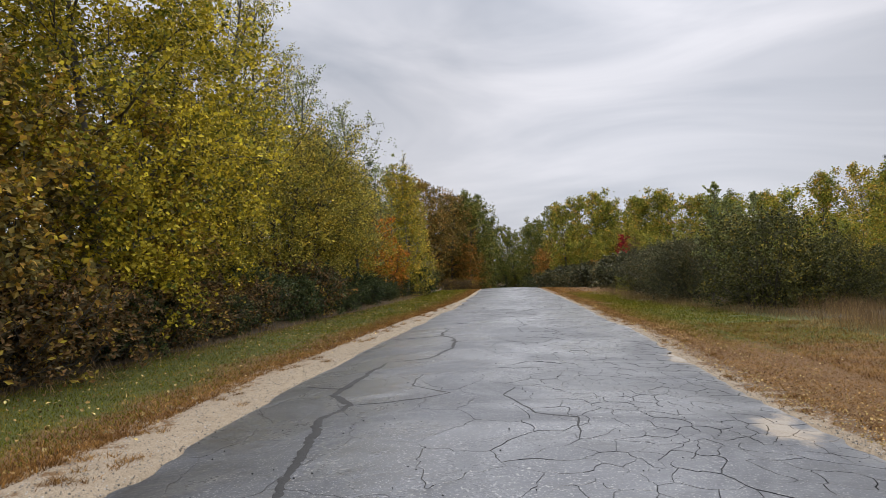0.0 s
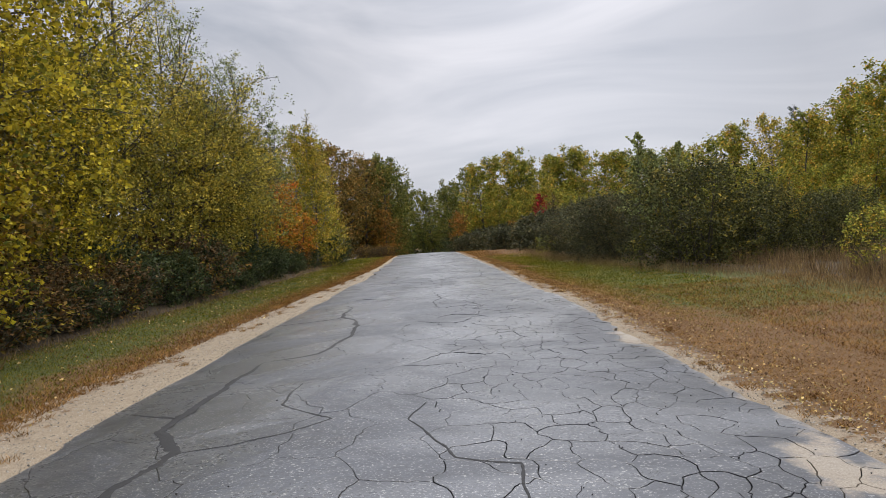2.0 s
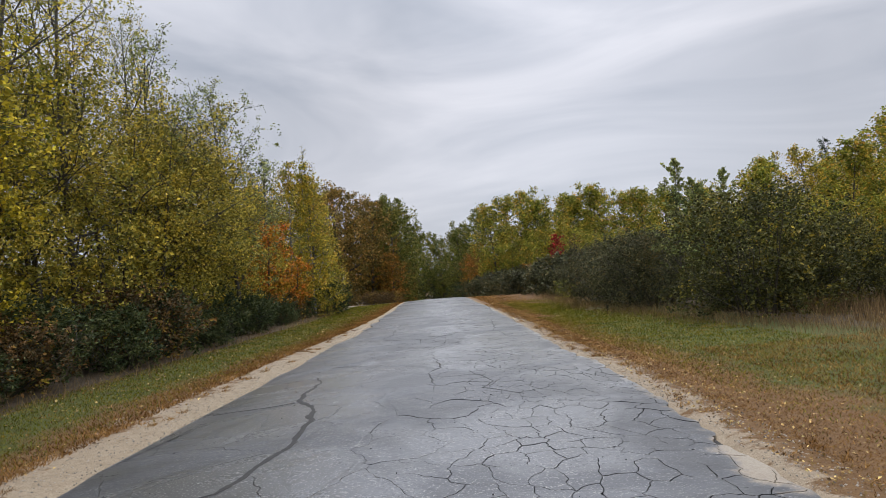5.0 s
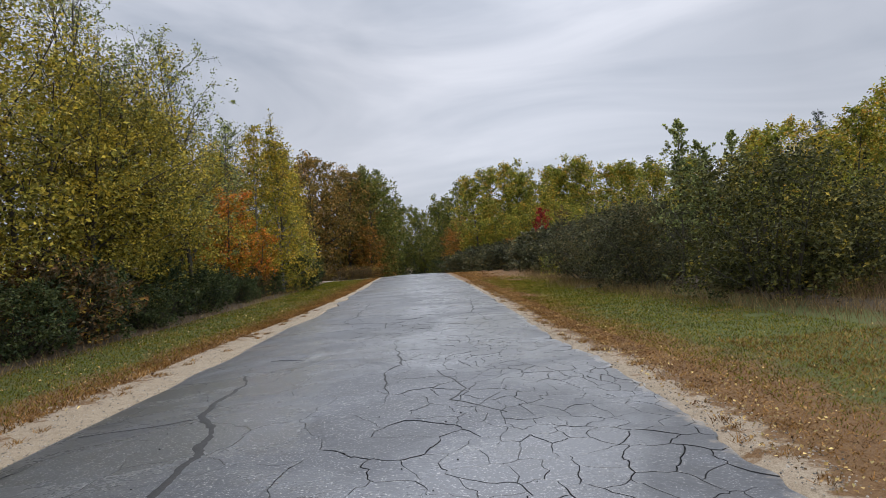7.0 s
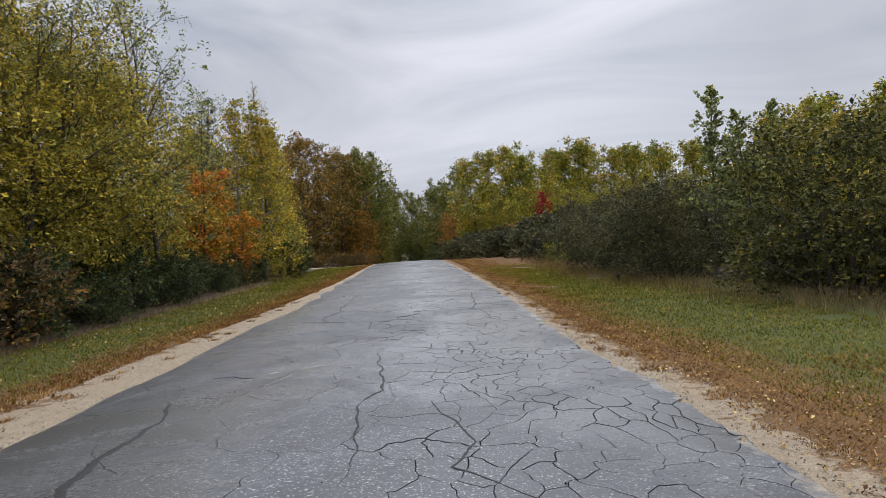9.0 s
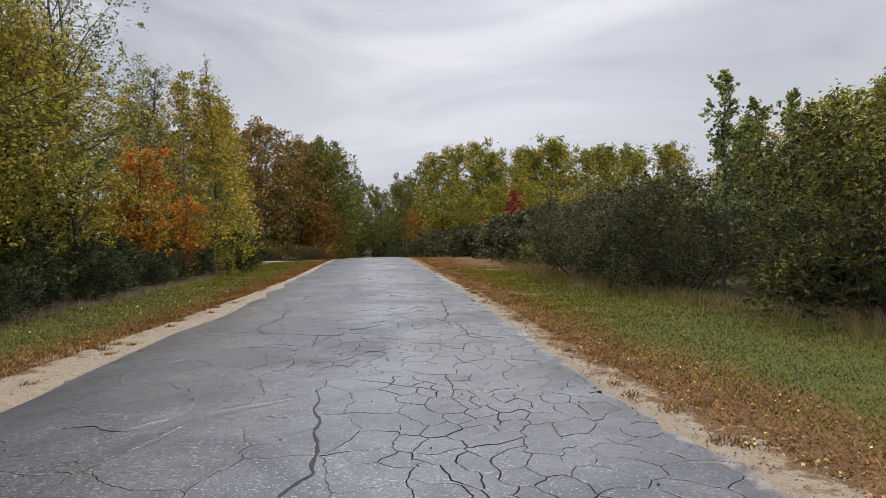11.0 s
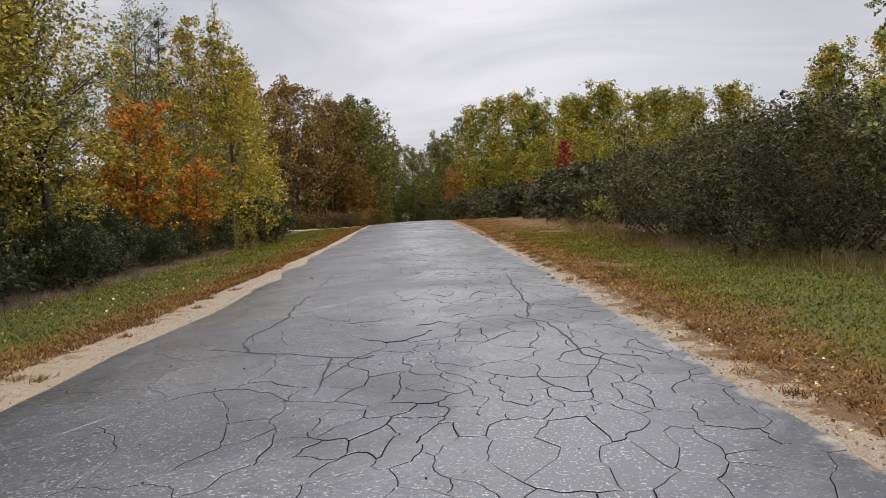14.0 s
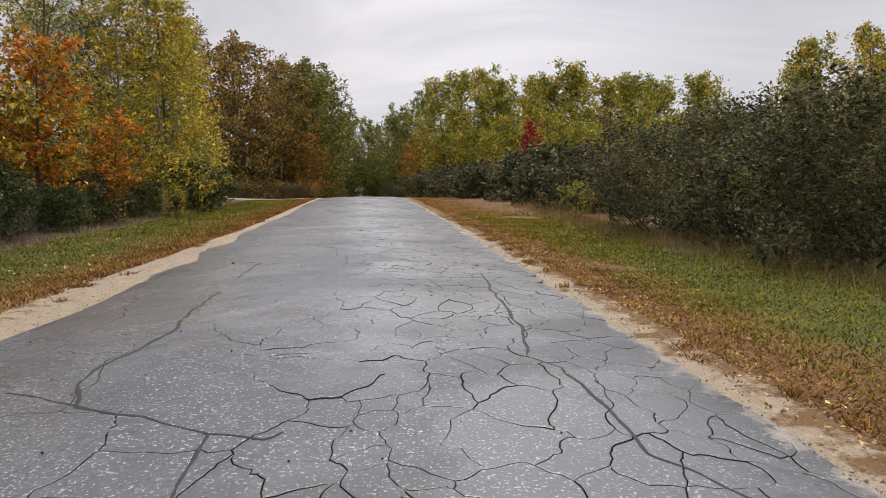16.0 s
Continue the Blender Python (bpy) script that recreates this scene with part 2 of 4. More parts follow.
M["crack"] = k.done(k.ramp(n, (0.3, (0.012, 0.012, 0.012)), (0.75, (0.045, 0.04, 0.034))), 0.8, k.bump(n, 0.6, 0.01))

k = Mat("old_tar")
n = k.noise(40.0, 4.0, 0.6)
M["tar"] = k.done(k.ramp(n, (0.3, (0.009, 0.009, 0.010)), (0.75, (0.026, 0.026, 0.028))), 0.72, k.bump(n, 0.5, 0.008))

# one ground: sandy shoulder, mown grass, dry grass, leaf-strewn wood floor
k = Mat("verge_ground")
nf, nm, nl = k.noise(75.0, 4.0, 0.65), k.noise(7.0, 5.0, 0.6), k.noise(0.8, 4.0, 0.6)
sand = k.ramp(nf, (0.3, (0.25, 0.19, 0.125)), (0.55, (0.40, 0.32, 0.225)), (0.8, (0.55, 0.47, 0.37)))
sand = k.mix(k.ramp(nm, (0.45, 0.0), (0.75, 0.55)), sand, (0.24, 0.18, 0.115))
dry = k.mix(k.ramp(nf, (0.3, 0.0), (0.7, 1.0)), (0.11, 0.054, 0.018), (0.23, 0.125, 0.043))
green = k.mix(k.ramp(nf, (0.3, 0.0), (0.7, 1.0)), (0.05, 0.062, 0.008), (0.11, 0.12, 0.016))
floor_c = k.mix(k.ramp(nm, (0.3, 0.0), (0.7, 1.0)), (0.045, 0.034, 0.02), (0.12, 0.08, 0.04))
gmask = k.ramp(k.math("ADD", k.attr("green"), k.math("MULTIPLY", k.math("SUBTRACT", nl, 0.5), 1.3)), (0.35, 0.0), (0.65, 1.0))
smask = k.ramp(k.math("ADD", k.attr("sand"), k.math("MULTIPLY", k.math("SUBTRACT", k.noise(2.6, 6.0, 0.68), 0.5), 1.7)), (0.44, 0.0), (0.58, 1.0))
wmask = k.ramp(k.math("ADD", k.attr("wood"), k.math("MULTIPLY", k.math("SUBTRACT", nl, 0.5), 0.6)), (0.4, 0.0), (0.6, 1.0))
col = k.mix(smask, k.mix(wmask, k.mix(gmask, dry, green), floor_c), sand)
M["ground"] = k.done(col, 0.9, k.bump(nf, 0.7, 0.02, k.bump(nm, 0.6, 0.06)))
k = Mat("pebble_stone")
M["pebble"] = k.done(k.ramp(k.geo.outputs["Random Per Island"], (0.0, (0.12, 0.11, 0.10)), (0.6, (0.36, 0.31, 0.24)), (1.0, (0.55, 0.50, 0.44))), 0.8)


# ---------- mesh helpers ----------
def quick_mesh(name, verts, faces, smooth=False):
    """A mesh from arrays; all faces have the same number of corners."""
    me = bpy.data.meshes.new(name)
    verts, faces = np.asarray(verts, np.float32), np.asarray(faces, np.int32)
    n, c = faces.shape
    me.vertices.add(len(verts))
    me.vertices.foreach_set("co", verts.ravel())
    me.loops.add(n * c)
    me.loops.foreach_set("vertex_index", faces.ravel())
    me.polygons.add(n)
    me.polygons.foreach_set("loop_start", np.arange(0, n * c, c, dtype=np.int32))
    me.polygons.foreach_set("use_smooth", np.full(n, smooth))
    me.update(calc_edges=True)
    return me


def part(name, me, material, parent, label=""):
    me.materials.append(material)
    ob = new(name, me)
    ob.parent = parent
    return tagged(ob, label)


def unit(v):
    return v / np.maximum(np.linalg.norm(v, axis=-1, keepdims=True), 1e-9)


class Tubes:
    """Collects tapered tubes along lines into one mesh."""

    def __init__(self):
        self.v, self.f, self.n = [], [], 0

    def add(self, pts, radii, sides=6):
        pts, radii = np.asarray(pts, float), np.asarray(radii, float)
        d = unit(np.gradient(pts, axis=0))
        ref = np.where(np.abs(d[:, 2:3]) > 0.9, [[1.0, 0, 0]], [[0, 0, 1.0]])
        a = unit(np.cross(d, ref))
        b = np.cross(d, a)
        ang = np.arange(sides) * 2 * np.pi / sides
        ring = pts[:, None] + radii[:, None, None] * (np.cos(ang)[None, :, None] * a[:, None] + np.sin(ang)[None, :, None] * b[:, None])
        m = len(pts)
        i, j = np.meshgrid(np.arange(m - 1), np.arange(sides), indexing="ij")
        j2 = (j + 1) % sides
        f = np.stack([i * sides + j, i * sides + j2, (i + 1) * sides + j2, (i + 1) * sides + j], -1).reshape(-1, 4)
        self.v.append(ring.reshape(-1, 3))
        self.f.append(f + self.n)
        self.n += m * sides

    def mesh(self, name):
        return quick_mesh(name, np.concatenate(self.v), np.concatenate(self.f), True)


def leaf_mesh(name, rng, pts, size, width=0.5, flat=0.6, droop=0.3, fold=0.12, away=None):
    """Folded four-cornered leaves at the given points."""
    n = len(pts)
    d = unit(rng.normal(size=(n, 3)) * [1, 1, 0.6] - [0, 0, droop])
    nrm = unit(rng.normal(size=(n, 3)) + [0, 0, flat] + (0 if away is None else 0.9 * unit(pts - away)))
    s = unit(np.cross(d, nrm))
    up = np.cross(s, d)
    L = size * rng.uniform(0.6, 1.25, (n, 1))
    v = np.stack([pts - d * L * 0.5, pts + s * L * width * 0.5 + up * L * fold, pts + d * L * 0.5, pts - s * L * width * 0.5 + up * L * fold], 1)
    return quick_mesh(name, v.reshape(-1, 3), np.arange(4 * n).reshape(n, 4))


def bend(rng, start, d, length, n, up, wob):
    """A wandering line from start along d, turning upwards by up."""
    pts, d = [np.array(start, float)], np.array(d, float)
    for _ in range(n - 1):
        d = unit(d + [0, 0, up / n] + rng.normal(size=3) * wob)
        pts.append(pts[-1] + d * length / (n - 1))
    return np.array(pts)


def at_line(pts, s):
    q = s * (len(pts) - 1)
    i = min(int(q), len(pts) - 2)
    return pts[i] + (pts[i + 1] - pts[i]) * (q - i), unit(pts[i + 1] - pts[i])


PROFILE = {
    "round": lambda t: math.sqrt(max(0.05, 1 - (2 * t - 1) ** 2 * 0.9)),
    "cone": lambda t: 1.05 - 0.85 * t,
    "column": lambda t: 0.75 - 0.35 * t + 0.4 * math.sin(math.pi * t),
    "dome": lambda t: math.sqrt(max(0.08, 1 - t * t * 0.92)),
}


def sprays(rng, centres, radii, n, per, length, upright=0.5):
    """Leaf places: leafy shoots standing out of the shells of rounded lobes."""
    k_ = max(1, n // per)
    i = rng.choice(len(centres), k_, p=radii ** 2 / np.sum(radii ** 2))
    d = unit(rng.normal(size=(k_, 3)) + [0, 0, 0.3])
    root_ = centres[i] + d * (radii[i] * rng.uniform(0.35, 1.0, k_) ** 0.6)[:, None] * [1, 1, 0.85]
    way = unit(d + [0, 0, upright] + rng.normal(size=(k_, 3)) * 0.45)
    ln = length * rng.uniform(0.5, 1.3, (k_, 1))
    j = rng.integers(0, k_, n)
    along = rng.uniform(0, 1, (n, 1))
    return root_[j] + way[j] * ln[j] * along + rng.normal(size=(n, 3)) * length * 0.16 * (1.15 - 0.7 * along)


def tree(name, label, leafm, barkm, seed, height, spread, base, shape, limbs, leaves, size, category="tree", up=0.5, rise=35, trunk_r=0.11,
         scatter=0.22, subs=7, width=0.55, stems=1, twig_tubes=True, top=1.0, lean=0.03, fill=0.6, lobes=34, lobe=0.27):
    """A tree of unit pose: trunk(s), limbs with boughs and twigs, and a crown of single leaves."""
    rng = np.random.default_rng(seed)
    root = tagged(new(name), label, category)
    root["tall"] = height
    spots = []
    for stem in range(stems):
        az0 = stem * 2.4 + rng.uniform(0, 1)
        out = 0.0 if stems == 1 else 0.16
        h = height * (1 if stem == 0 else rng.uniform(0.75, 0.97))
        d0 = np.array([math.cos(az0) * out, math.sin(az0) * out, 1.0])
        line = bend(rng, (0.12 * out * math.cos(az0) * 5, 0.12 * out * math.sin(az0) * 5, -0.15), d0, h + 0.15, 11, 0.15, lean)
        line[:, 2] *= h / line[-1, 2]
        line[0, 2] = -0.15
        rad = trunk_r * (1 - np.linspace(0, 1, 11)) ** 0.85 + 0.008
        rad[0] *= 1.35
        tb = Tubes()
        tb.add(line, rad, 8)
        part("trunk", tb.mesh("trunk"), barkm, root)
        nl = max(3, limbs // stems)
        for i in range(nl):
            t = (i + rng.uniform(0, 0.9)) / nl
            s = base + (0.97 - base) * t
            p, d = at_line(line, s)
            az = i * 2.39996 + az0 + rng.uniform(-0.4, 0.4)
            el = radians(rise + 25 * t + rng.uniform(-12, 12))
            ln = spread * PROFILE[shape](t) * rng.uniform(0.72, 1.15) * top ** t
            dd = np.array([math.cos(az) * math.cos(el), math.sin(az) * math.cos(el), math.sin(el)])
            limb = bend(rng, p, dd, ln, 7, up * 0.5, 0.12)
            r0 = max(0.012, trunk_r * (1 - s) ** 0.85 * 0.55 + 0.006)
            tb = Tubes()
            tb.add(limb, np.linspace(r0, 0.006, 7), 5)
            for j in range(subs):
                sj = 0.25 + 0.73 * (j + rng.uniform(0, 0.8)) / subs
                q, ld = at_line(limb, min(sj, 0.99))
                sd = unit(ld * 0.8 + rng.normal(size=3) * [0.75, 0.75, 0.5])
                sl = ln * 0.42 * (1.25 - 0.6 * sj) * rng.uniform(0.7, 1.2)
                sub = bend(rng, q, sd, sl, 5, up * 0.3, 0.15)
                tb.add(sub[::2], np.linspace(r0 * 0.4, 0.004, 3), 3)
                spots.append(sub[1:])
                spots.append((sub[1:] + sub[:-1]) / 2)
                if twig_tubes:
                    for _ in range(3):
                        e, ed = at_line(sub, rng.uniform(0.3, 0.98))
                        tw = bend(rng, e, unit(ed + rng.normal(size=3) * 0.7), sl * 0.45, 3, 0.0, 0.12)
                        tb.add(tw[::2], (0.005, 0.002), 3)
                        spots.append(tw)
            part("limb", tb.mesh("limb"), barkm, root)
    sp = np.concatenate(spots)
    # leafy lobes with gaps between them, and leaves along the boughs
    t = (np.arange(lobes) + rng.random(lobes)) / lobes
    az = np.arange(lobes) * 2.39996 + rng.uniform(-0.5, 0.5, lobes)
    wide = spread * math.cos(radians(rise)) * np.array([PROFILE[shape](q) for q in t])
    rr = wide * np.sqrt(rng.uniform(0.08, 0.85, lobes))
    mids = np.stack([np.cos(az) * rr, np.sin(az) * rr, height * (base + (0.96 - base) * t)], 1)
    big_ = lobe * spread * rng.uniform(0.6, 1.35, lobes) * (1.15 - 0.45 * t)
    mids[:, 2] = np.minimum(mids[:, 2], height - big_ - scatter * 0.5)
    n_in = int(leaves * fill)
    bough = sp[rng.integers(0, len(sp), leaves - n_in)]
    bough = bough + rng.normal(size=bough.shape) * [1, 1, 0.7] * scatter * 0.4
    pts = np.concatenate([sprays(rng, mids, big_, n_in, 9, scatter * 1.5), bough])
    pts[:, 2] = np.maximum(pts[:, 2], 0.04)
    part("crown", leaf_mesh("crown", rng, pts, size, width, away=np.array([0, 0, height * (0.35 + 0.3 * base)])), leafm, root)
    return root


def shrub(name, label, leafm, seed, height, spread, stems, leaves, size, width=0.5, scatter=0.16, rise=62, low=0.05, barkm=None):
    """A many-stemmed shrub that is leafy down to the ground."""
    rng = np.random.default_rng(seed)
    root = tagged(new(name), label, "shrub")
    root["tall"] = height
    spots = []
    for i in range(stems):
        az = i * 2.39996 + rng.uniform(-0.4, 0.4)
        el = radians(rise * rng.uniform(0.35, 1.35))
        el = min(el, radians(86))
        ln = height / max(0.55, math.sin(el)) * rng.uniform(0.6, 0.82)
        ln = min(ln, spread / max(0.2, math.cos(el)) * rng.uniform(0.75, 1.1))
        p = np.array([math.cos(az), math.sin(az), 0]) * rng.uniform(0.05, 0.3) * spread
        dd = np.array([math.cos(az) * math.cos(el), math.sin(az) * math.cos(el), math.sin(el)])
        line = bend(rng, p - dd * 0.1, dd, ln, 7, 0.15, 0.1)
        tb = Tubes()
        r0 = 0.012 + 0.006 * height
        tb.add(line, np.linspace(r0, 0.004, 7), 5)
        for j in range(8):
            sj = 0.12 + 0.85 * (j + rng.uniform(0, 0.9)) / 8
            q, ld = at_line(line, min(sj, 0.99))
            sd = unit(ld * 0.5 + rng.normal(size=3) * [0.8, 0.8, 0.5])
            sub = bend(rng, q, sd, height * 0.30 * rng.uniform(0.6, 1.2), 4, 0.15, 0.15)
            tb.add(sub[[0, 2, 3]], (0.007, 0.005, 0.003), 3)
            spots.append(sub)
            spots.append((sub[1:] + sub[:-1]) / 2)
        part("stem", tb.mesh("stem"), barkm or M["twig"], root)
    sp = np.concatenate(spots)
    n_l = 30
    up = (np.arange(n_l) + rng.random(n_l)) / n_l
    az = np.arange(n_l) * 2.39996 + rng.uniform(-0.5, 0.5, n_l)
    wide = spread * np.sqrt(np.maximum(0.05, 1 - (up * 0.97) ** 2.4)) * (0.72 + 0.28 * np.minimum(1, up * 4))
    rr = wide * np.sqrt(rng.uniform(0.2, 0.8, n_l))
    big_ = 0.27 * spread * rng.uniform(0.65, 1.35, n_l)
    mids = np.stack([np.cos(az) * rr, np.sin(az) * rr, np.minimum(height * up, height * 0.97 - big_ - 0.1)], 1)
    n_in = int(leaves * 0.88)
    twig = sp[rng.integers(0, len(sp), leaves - n_in)]
    crest = mids[:, 2] > height * 0.55
    n_up = leaves // 16
    pts = np.concatenate([sprays(rng, mids, big_, n_in, 11, scatter * 1.5, 0.7), sprays(rng, mids[crest], big_[crest], n_up, 22, height * 0.17, 2.5), twig + rng.normal(size=twig.shape) * scatter * 0.3])
    pts[:, 2] = np.maximum(np.abs(pts[:, 2]), low)
    part("foliage", leaf_mesh("foliage", rng, pts, size, width, 0.5, 0.15, away=np.array([0, 0, height * 0.3])), leafm, root)
    return root


# ---------- lie of the land ----------
def edge_l(y):
    return np.interp(y, [-20, 5, 11, 30, 42, 60, 75, 120], [-3.2, -3.25, -3.6, -3.7, -4.15, -5.0, -5.9, -9.5])


def edge_r(y):
    return np.interp(y, [-20, 5, 9, 18, 23, 30, 41, 60, 75, 120], [3.0, 2.75, 2.4, 2.25, 1.8, 1.5, 0.9, -0.4, -1.6, -5.0])


def fall(y):
    """Past the crest the land drops away."""
    q = np.clip(np.asarray(y, float) - 56, 0, 34)
    return -q * q / 620


def road_z(x, y):
    mid = (edge_l(y) + edge_r(y)) / 2
    return -0.0095 * (x - mid) ** 2 - 0.005 + fall(y)


def ground_z(x, y):
    off = np.maximum(edge_l(y) - x, x - edge_r(y))
    z = -0.075 - 0.02 * np.clip(off - 0.5, 0, 2) + 0.07 * np.clip((off - 3) / 3, 0, 1)
    z = z + 0.02 * np.sin(x * 0.9 + y * 0.37) * np.sin(y * 0.61 - x * 0.5) * np.clip(off, 0, 1)
    under = np.clip((-off) / 0.12, 0, 1)
    return z * (1 - under) - 0.19 * under + fall(y)


def line_of(breaks):
    """Grid lines: (start, end, step) stretches."""
    return np.concatenate([np.arange(a, b, s) for a, b, s in breaks])


gx = line_of([(-1500, -100, 200), (-100, -20, 8), (-20, -9, 1.0), (-9, 9, 0.15), (9, 20, 1.0), (20, 100, 8), (100, 1501, 200)])
gy = line_of([(-1500, -100, 200), (-100, -4, 8), (-4, 75, 0.3), (75, 110, 2.5), (110, 200, 10), (200, 1601, 200)])
GX, GY = np.meshgrid(gx, gy, indexing="ij")
V = np.stack([GX, GY, ground_z(GX, GY)], -1).reshape(-1, 3)
ii, jj = np.meshgrid(np.arange(len(gx) - 1), np.arange(len(gy) - 1), indexing="ij")
w = len(gy)
F = np.stack([ii * w + jj, (ii + 1) * w + jj, (ii + 1) * w + jj + 1, ii * w + jj + 1], -1).reshape(-1, 4)
gm = quick_mesh("ground", V, F, True)
ol, orr = edge_l(V[:, 1]) - V[:, 0], V[:, 0] - edge_r(V[:, 1])
off = np.maximum(ol, orr)
left = ol > orr
drive = np.clip(1 - np.abs(V[:, 1] - 65 + 0.05 * (V[:, 0] + 6)) / 3.2, 0, 1) * (V[:, 0] < -4) * (V[:, 0] > -40)
sandw = np.where(left, np.interp(V[:, 1], [0, 22, 30, 40, 60], [0.95, 1.0, 0.75, 0.42, 0.3]), np.interp(V[:, 1], [0, 12, 16, 30, 45], [0.34, 0.42, 0.6, 0.5, 0.2]))
a_sand = np.clip(np.where(left, 1.0, 0.76) - (off / sandw) * 0.5, 0, 1) + np.clip(drive * 2.5, 0, 1)
a_green = np.where(left, np.clip((off - 1.2) / 1.2, 0, 1) * 0.78, np.clip((off - 0.8) / 1.1, 0, 1) * np.clip(0.3 + (V[:, 1] - 13) / 8, 0.3, 0.76) * np.clip((46 - V[:, 1]) / 12, 0.2, 1))
a_wood = np.where(left, np.clip((off - 3.4) / 1.2, 0, 1), np.clip((off - 4.6) / 2.0, 0, 1))
for nm_, arr in (("sand", a_sand), ("green", a_green), ("wood", a_wood)):
    gm.attributes.new(nm_, "FLOAT", "POINT").data.foreach_set("value", arr.astype(np.float32))
ground = part("ground", gm, M["ground"], None)
tagged(ground, "sandy shoulders and mown grass verges running into leaf litter", "ground", kind="structure")


# ---------- the plants ----------
def put(root, x, y, turn=0.0, scale=1.0, label="", group="", sz=None):
    """Places the first of a kind, or a copy of it."""
    m = pose(x, y, float(ground_z(np.array(x), np.array(y))) - 0.01, 0, 0, turn) @ Matrix.Diagonal((scale, scale, sz or scale, 1))
    if root.get("placed"):
        ob = copy_thing(root, m)
    else:
        root["placed"] = 1
        root.matrix_basis = m
        ob = root
    return tagged(ob, label, group=group)


def rows_of(root, rows, group=""):
    for r in rows:
        put(root, *r[:4], group=group)


def grove(root, rows, group=""):
    """Rows of x, y and the height that the plant has grown to."""
    for i, (x, y, h) in enumerate(rows):
        sc = h / root["tall"]
        put(root, x, y, i * 97.0 + 13, max(sc, 0.8 * sc + 0.16), group=group, sz=sc)


# wood on the far side of the shoulder with the wide sandy strip
big_maple = tree("maple_tree", "broad maple with olive leaves turning yellow, low boughs over the verge", M["maple"], M["bark"], 3, 9.5, 3.7, 0.13, "round", 26, 36000, 0.105, up=0.4, rise=10, trunk_r=0.15, scatter=0.3, subs=8, width=0.75)
put(big_maple, -8.9, 13.6, 20)
put(big_maple, -10.4, 18.2, 140, 0.92)
ash = tree("ash_tree", "tall grey-barked tree with thin dull green leaves", M["ash"], M["bark"], 5, 13, 3.0, 0.28, "round", 20, 9000, 0.15, rise=25, trunk_r=0.17, scatter=0.34, subs=5, twig_tubes=False)
grove(ash, [(-11.2, 11.0, 13), (-12.8, 15, 13), (-12.5, 8.2, 12.5), (-10.2, 6.5, 10.5)], "tall trees behind the wood's edge")
hazel = tree("hazel_tree", "bushy small tree with brown and orange-tinged leaves", M["hazel"], M["twig"], 7, 4.6, 1.9, 0.04, "round", 18, 9000, 0.125, rise=20, trunk_r=0.05, scatter=0.24, stems=3, width=0.7, subs=5)
grove(hazel, [(-8.7, 8.4, 4.6), (-9.2, 10.8, 5.2), (-8.6, 6.0, 4.4), (-9.9, 16.2, 5.4)], "brown small trees at the wood's edge")
birch = tree("birch_tree", "tall slender birch with sparse yellow-green leaves", M["birch"], M["bark"], 11, 13.3, 2.5, 0.2, "column", 30, 7500, 0.10, rise=38, trunk_r=0.10, scatter=0.26, subs=6, fill=0.4)
grove(birch, [(-10.4, 21.8, 13), (-10.2, 25.0, 13.6), (-11.6, 27.5, 12.6), (-12.0, 31.5, 11.8)], "tall birches over the thicket")
thicket = tree("thicket_tree", "dense small tree with dull olive-brown leaves", M["thicket"], M["twig"], 13, 6.4, 2.3, 0.16, "round", 20, 11500, 0.10, rise=24, trunk_r=0.07, scatter=0.3, stems=2, subs=5)
grove(thicket, [(-10.3, 20.8, 7.0), (-10.2, 23.8, 7.2), (-10.3, 26.9, 7.4), (-10.2, 30.0, 7.0), (-10.3, 33.0, 7.4), (-10.4, 36.2, 6.8), (-12.6, 34.5, 6.8), (-11.4, 40.0, 4.6), (-13.2, 29.0, 7.6), (-13.0, 23.4, 7.5), (-12.0, 17.5, 7.0), (-11.8, 12.8, 6.5), (-9.9, 34.9, 6.8), (-9.7, 31.6, 6.4), (-9.8, 28.3, 6.2)], "small trees of the roadside thicket")
aspen = tree("aspen_tree", "aspen with a loose crown of small pale green leaves", M["aspen"], M["bark"], 17, 9.0, 2.4, 0.2, "round", 22, 5500, 0.10, rise=30, trunk_r=0.08, scatter=0.24, subs=6, fill=0.45)
grove(aspen, [(-9.2, 34.9, 9.8), (-10.3, 30.2, 9.2), (-10.2, 41.4, 7.2)])
bare = tree("bare_birch_tree", "half bare birch with wispy upright twigs", M["birch"], M["bark"], 19, 12.6, 2.2, 0.35, "column", 24, 1600, 0.085, rise=50, trunk_r=0.08, scatter=0.15, fill=0.1)
grove(bare, [(-9.2, 48.3, 9.6), (-9.8, 50.6, 9.2), (10.5, 78, 9.6), (8.0, 79, 9.7), (13.0, 79, 9.5), (5.6, 80, 9.4), (16.4, 80, 9.2), (-10.0, 36.0, 12.8), (-10.6, 32.0, 12.2)])
orange = tree("orange_maple_tree", "small maple in bright orange autumn leaf", M["orange"], M["bark"], 23, 4.2, 1.25, 0.28, "round", 16, 4500, 0.125, rise=22, trunk_r=0.05, scatter=0.24, width=0.75, subs=5, twig_tubes=False)
grove(orange, [(-9.5, 39.9, 4.5), (-9.0, 43.2, 2.8)])
ybirch = tree("yellow_birch_tree", "slim birch with yellowing leaves and a bare pale top", M["yellow"], M["bark_pale"], 29, 8.4, 2.3, 0.05, "cone", 24, 8500, 0.135, rise=34, trunk_r=0.06, scatter=0.32, subs=5)
grove(ybirch, [(-9.1, 47.8, 8.8), (-9.9, 46.2, 8.3), (-9.6, 50.8, 8.2), (-10.4, 54.5, 8.4), (-10.9, 43.6, 7.2), (-11.4, 58.5, 8.6)], "yellow birches beside the side drive")
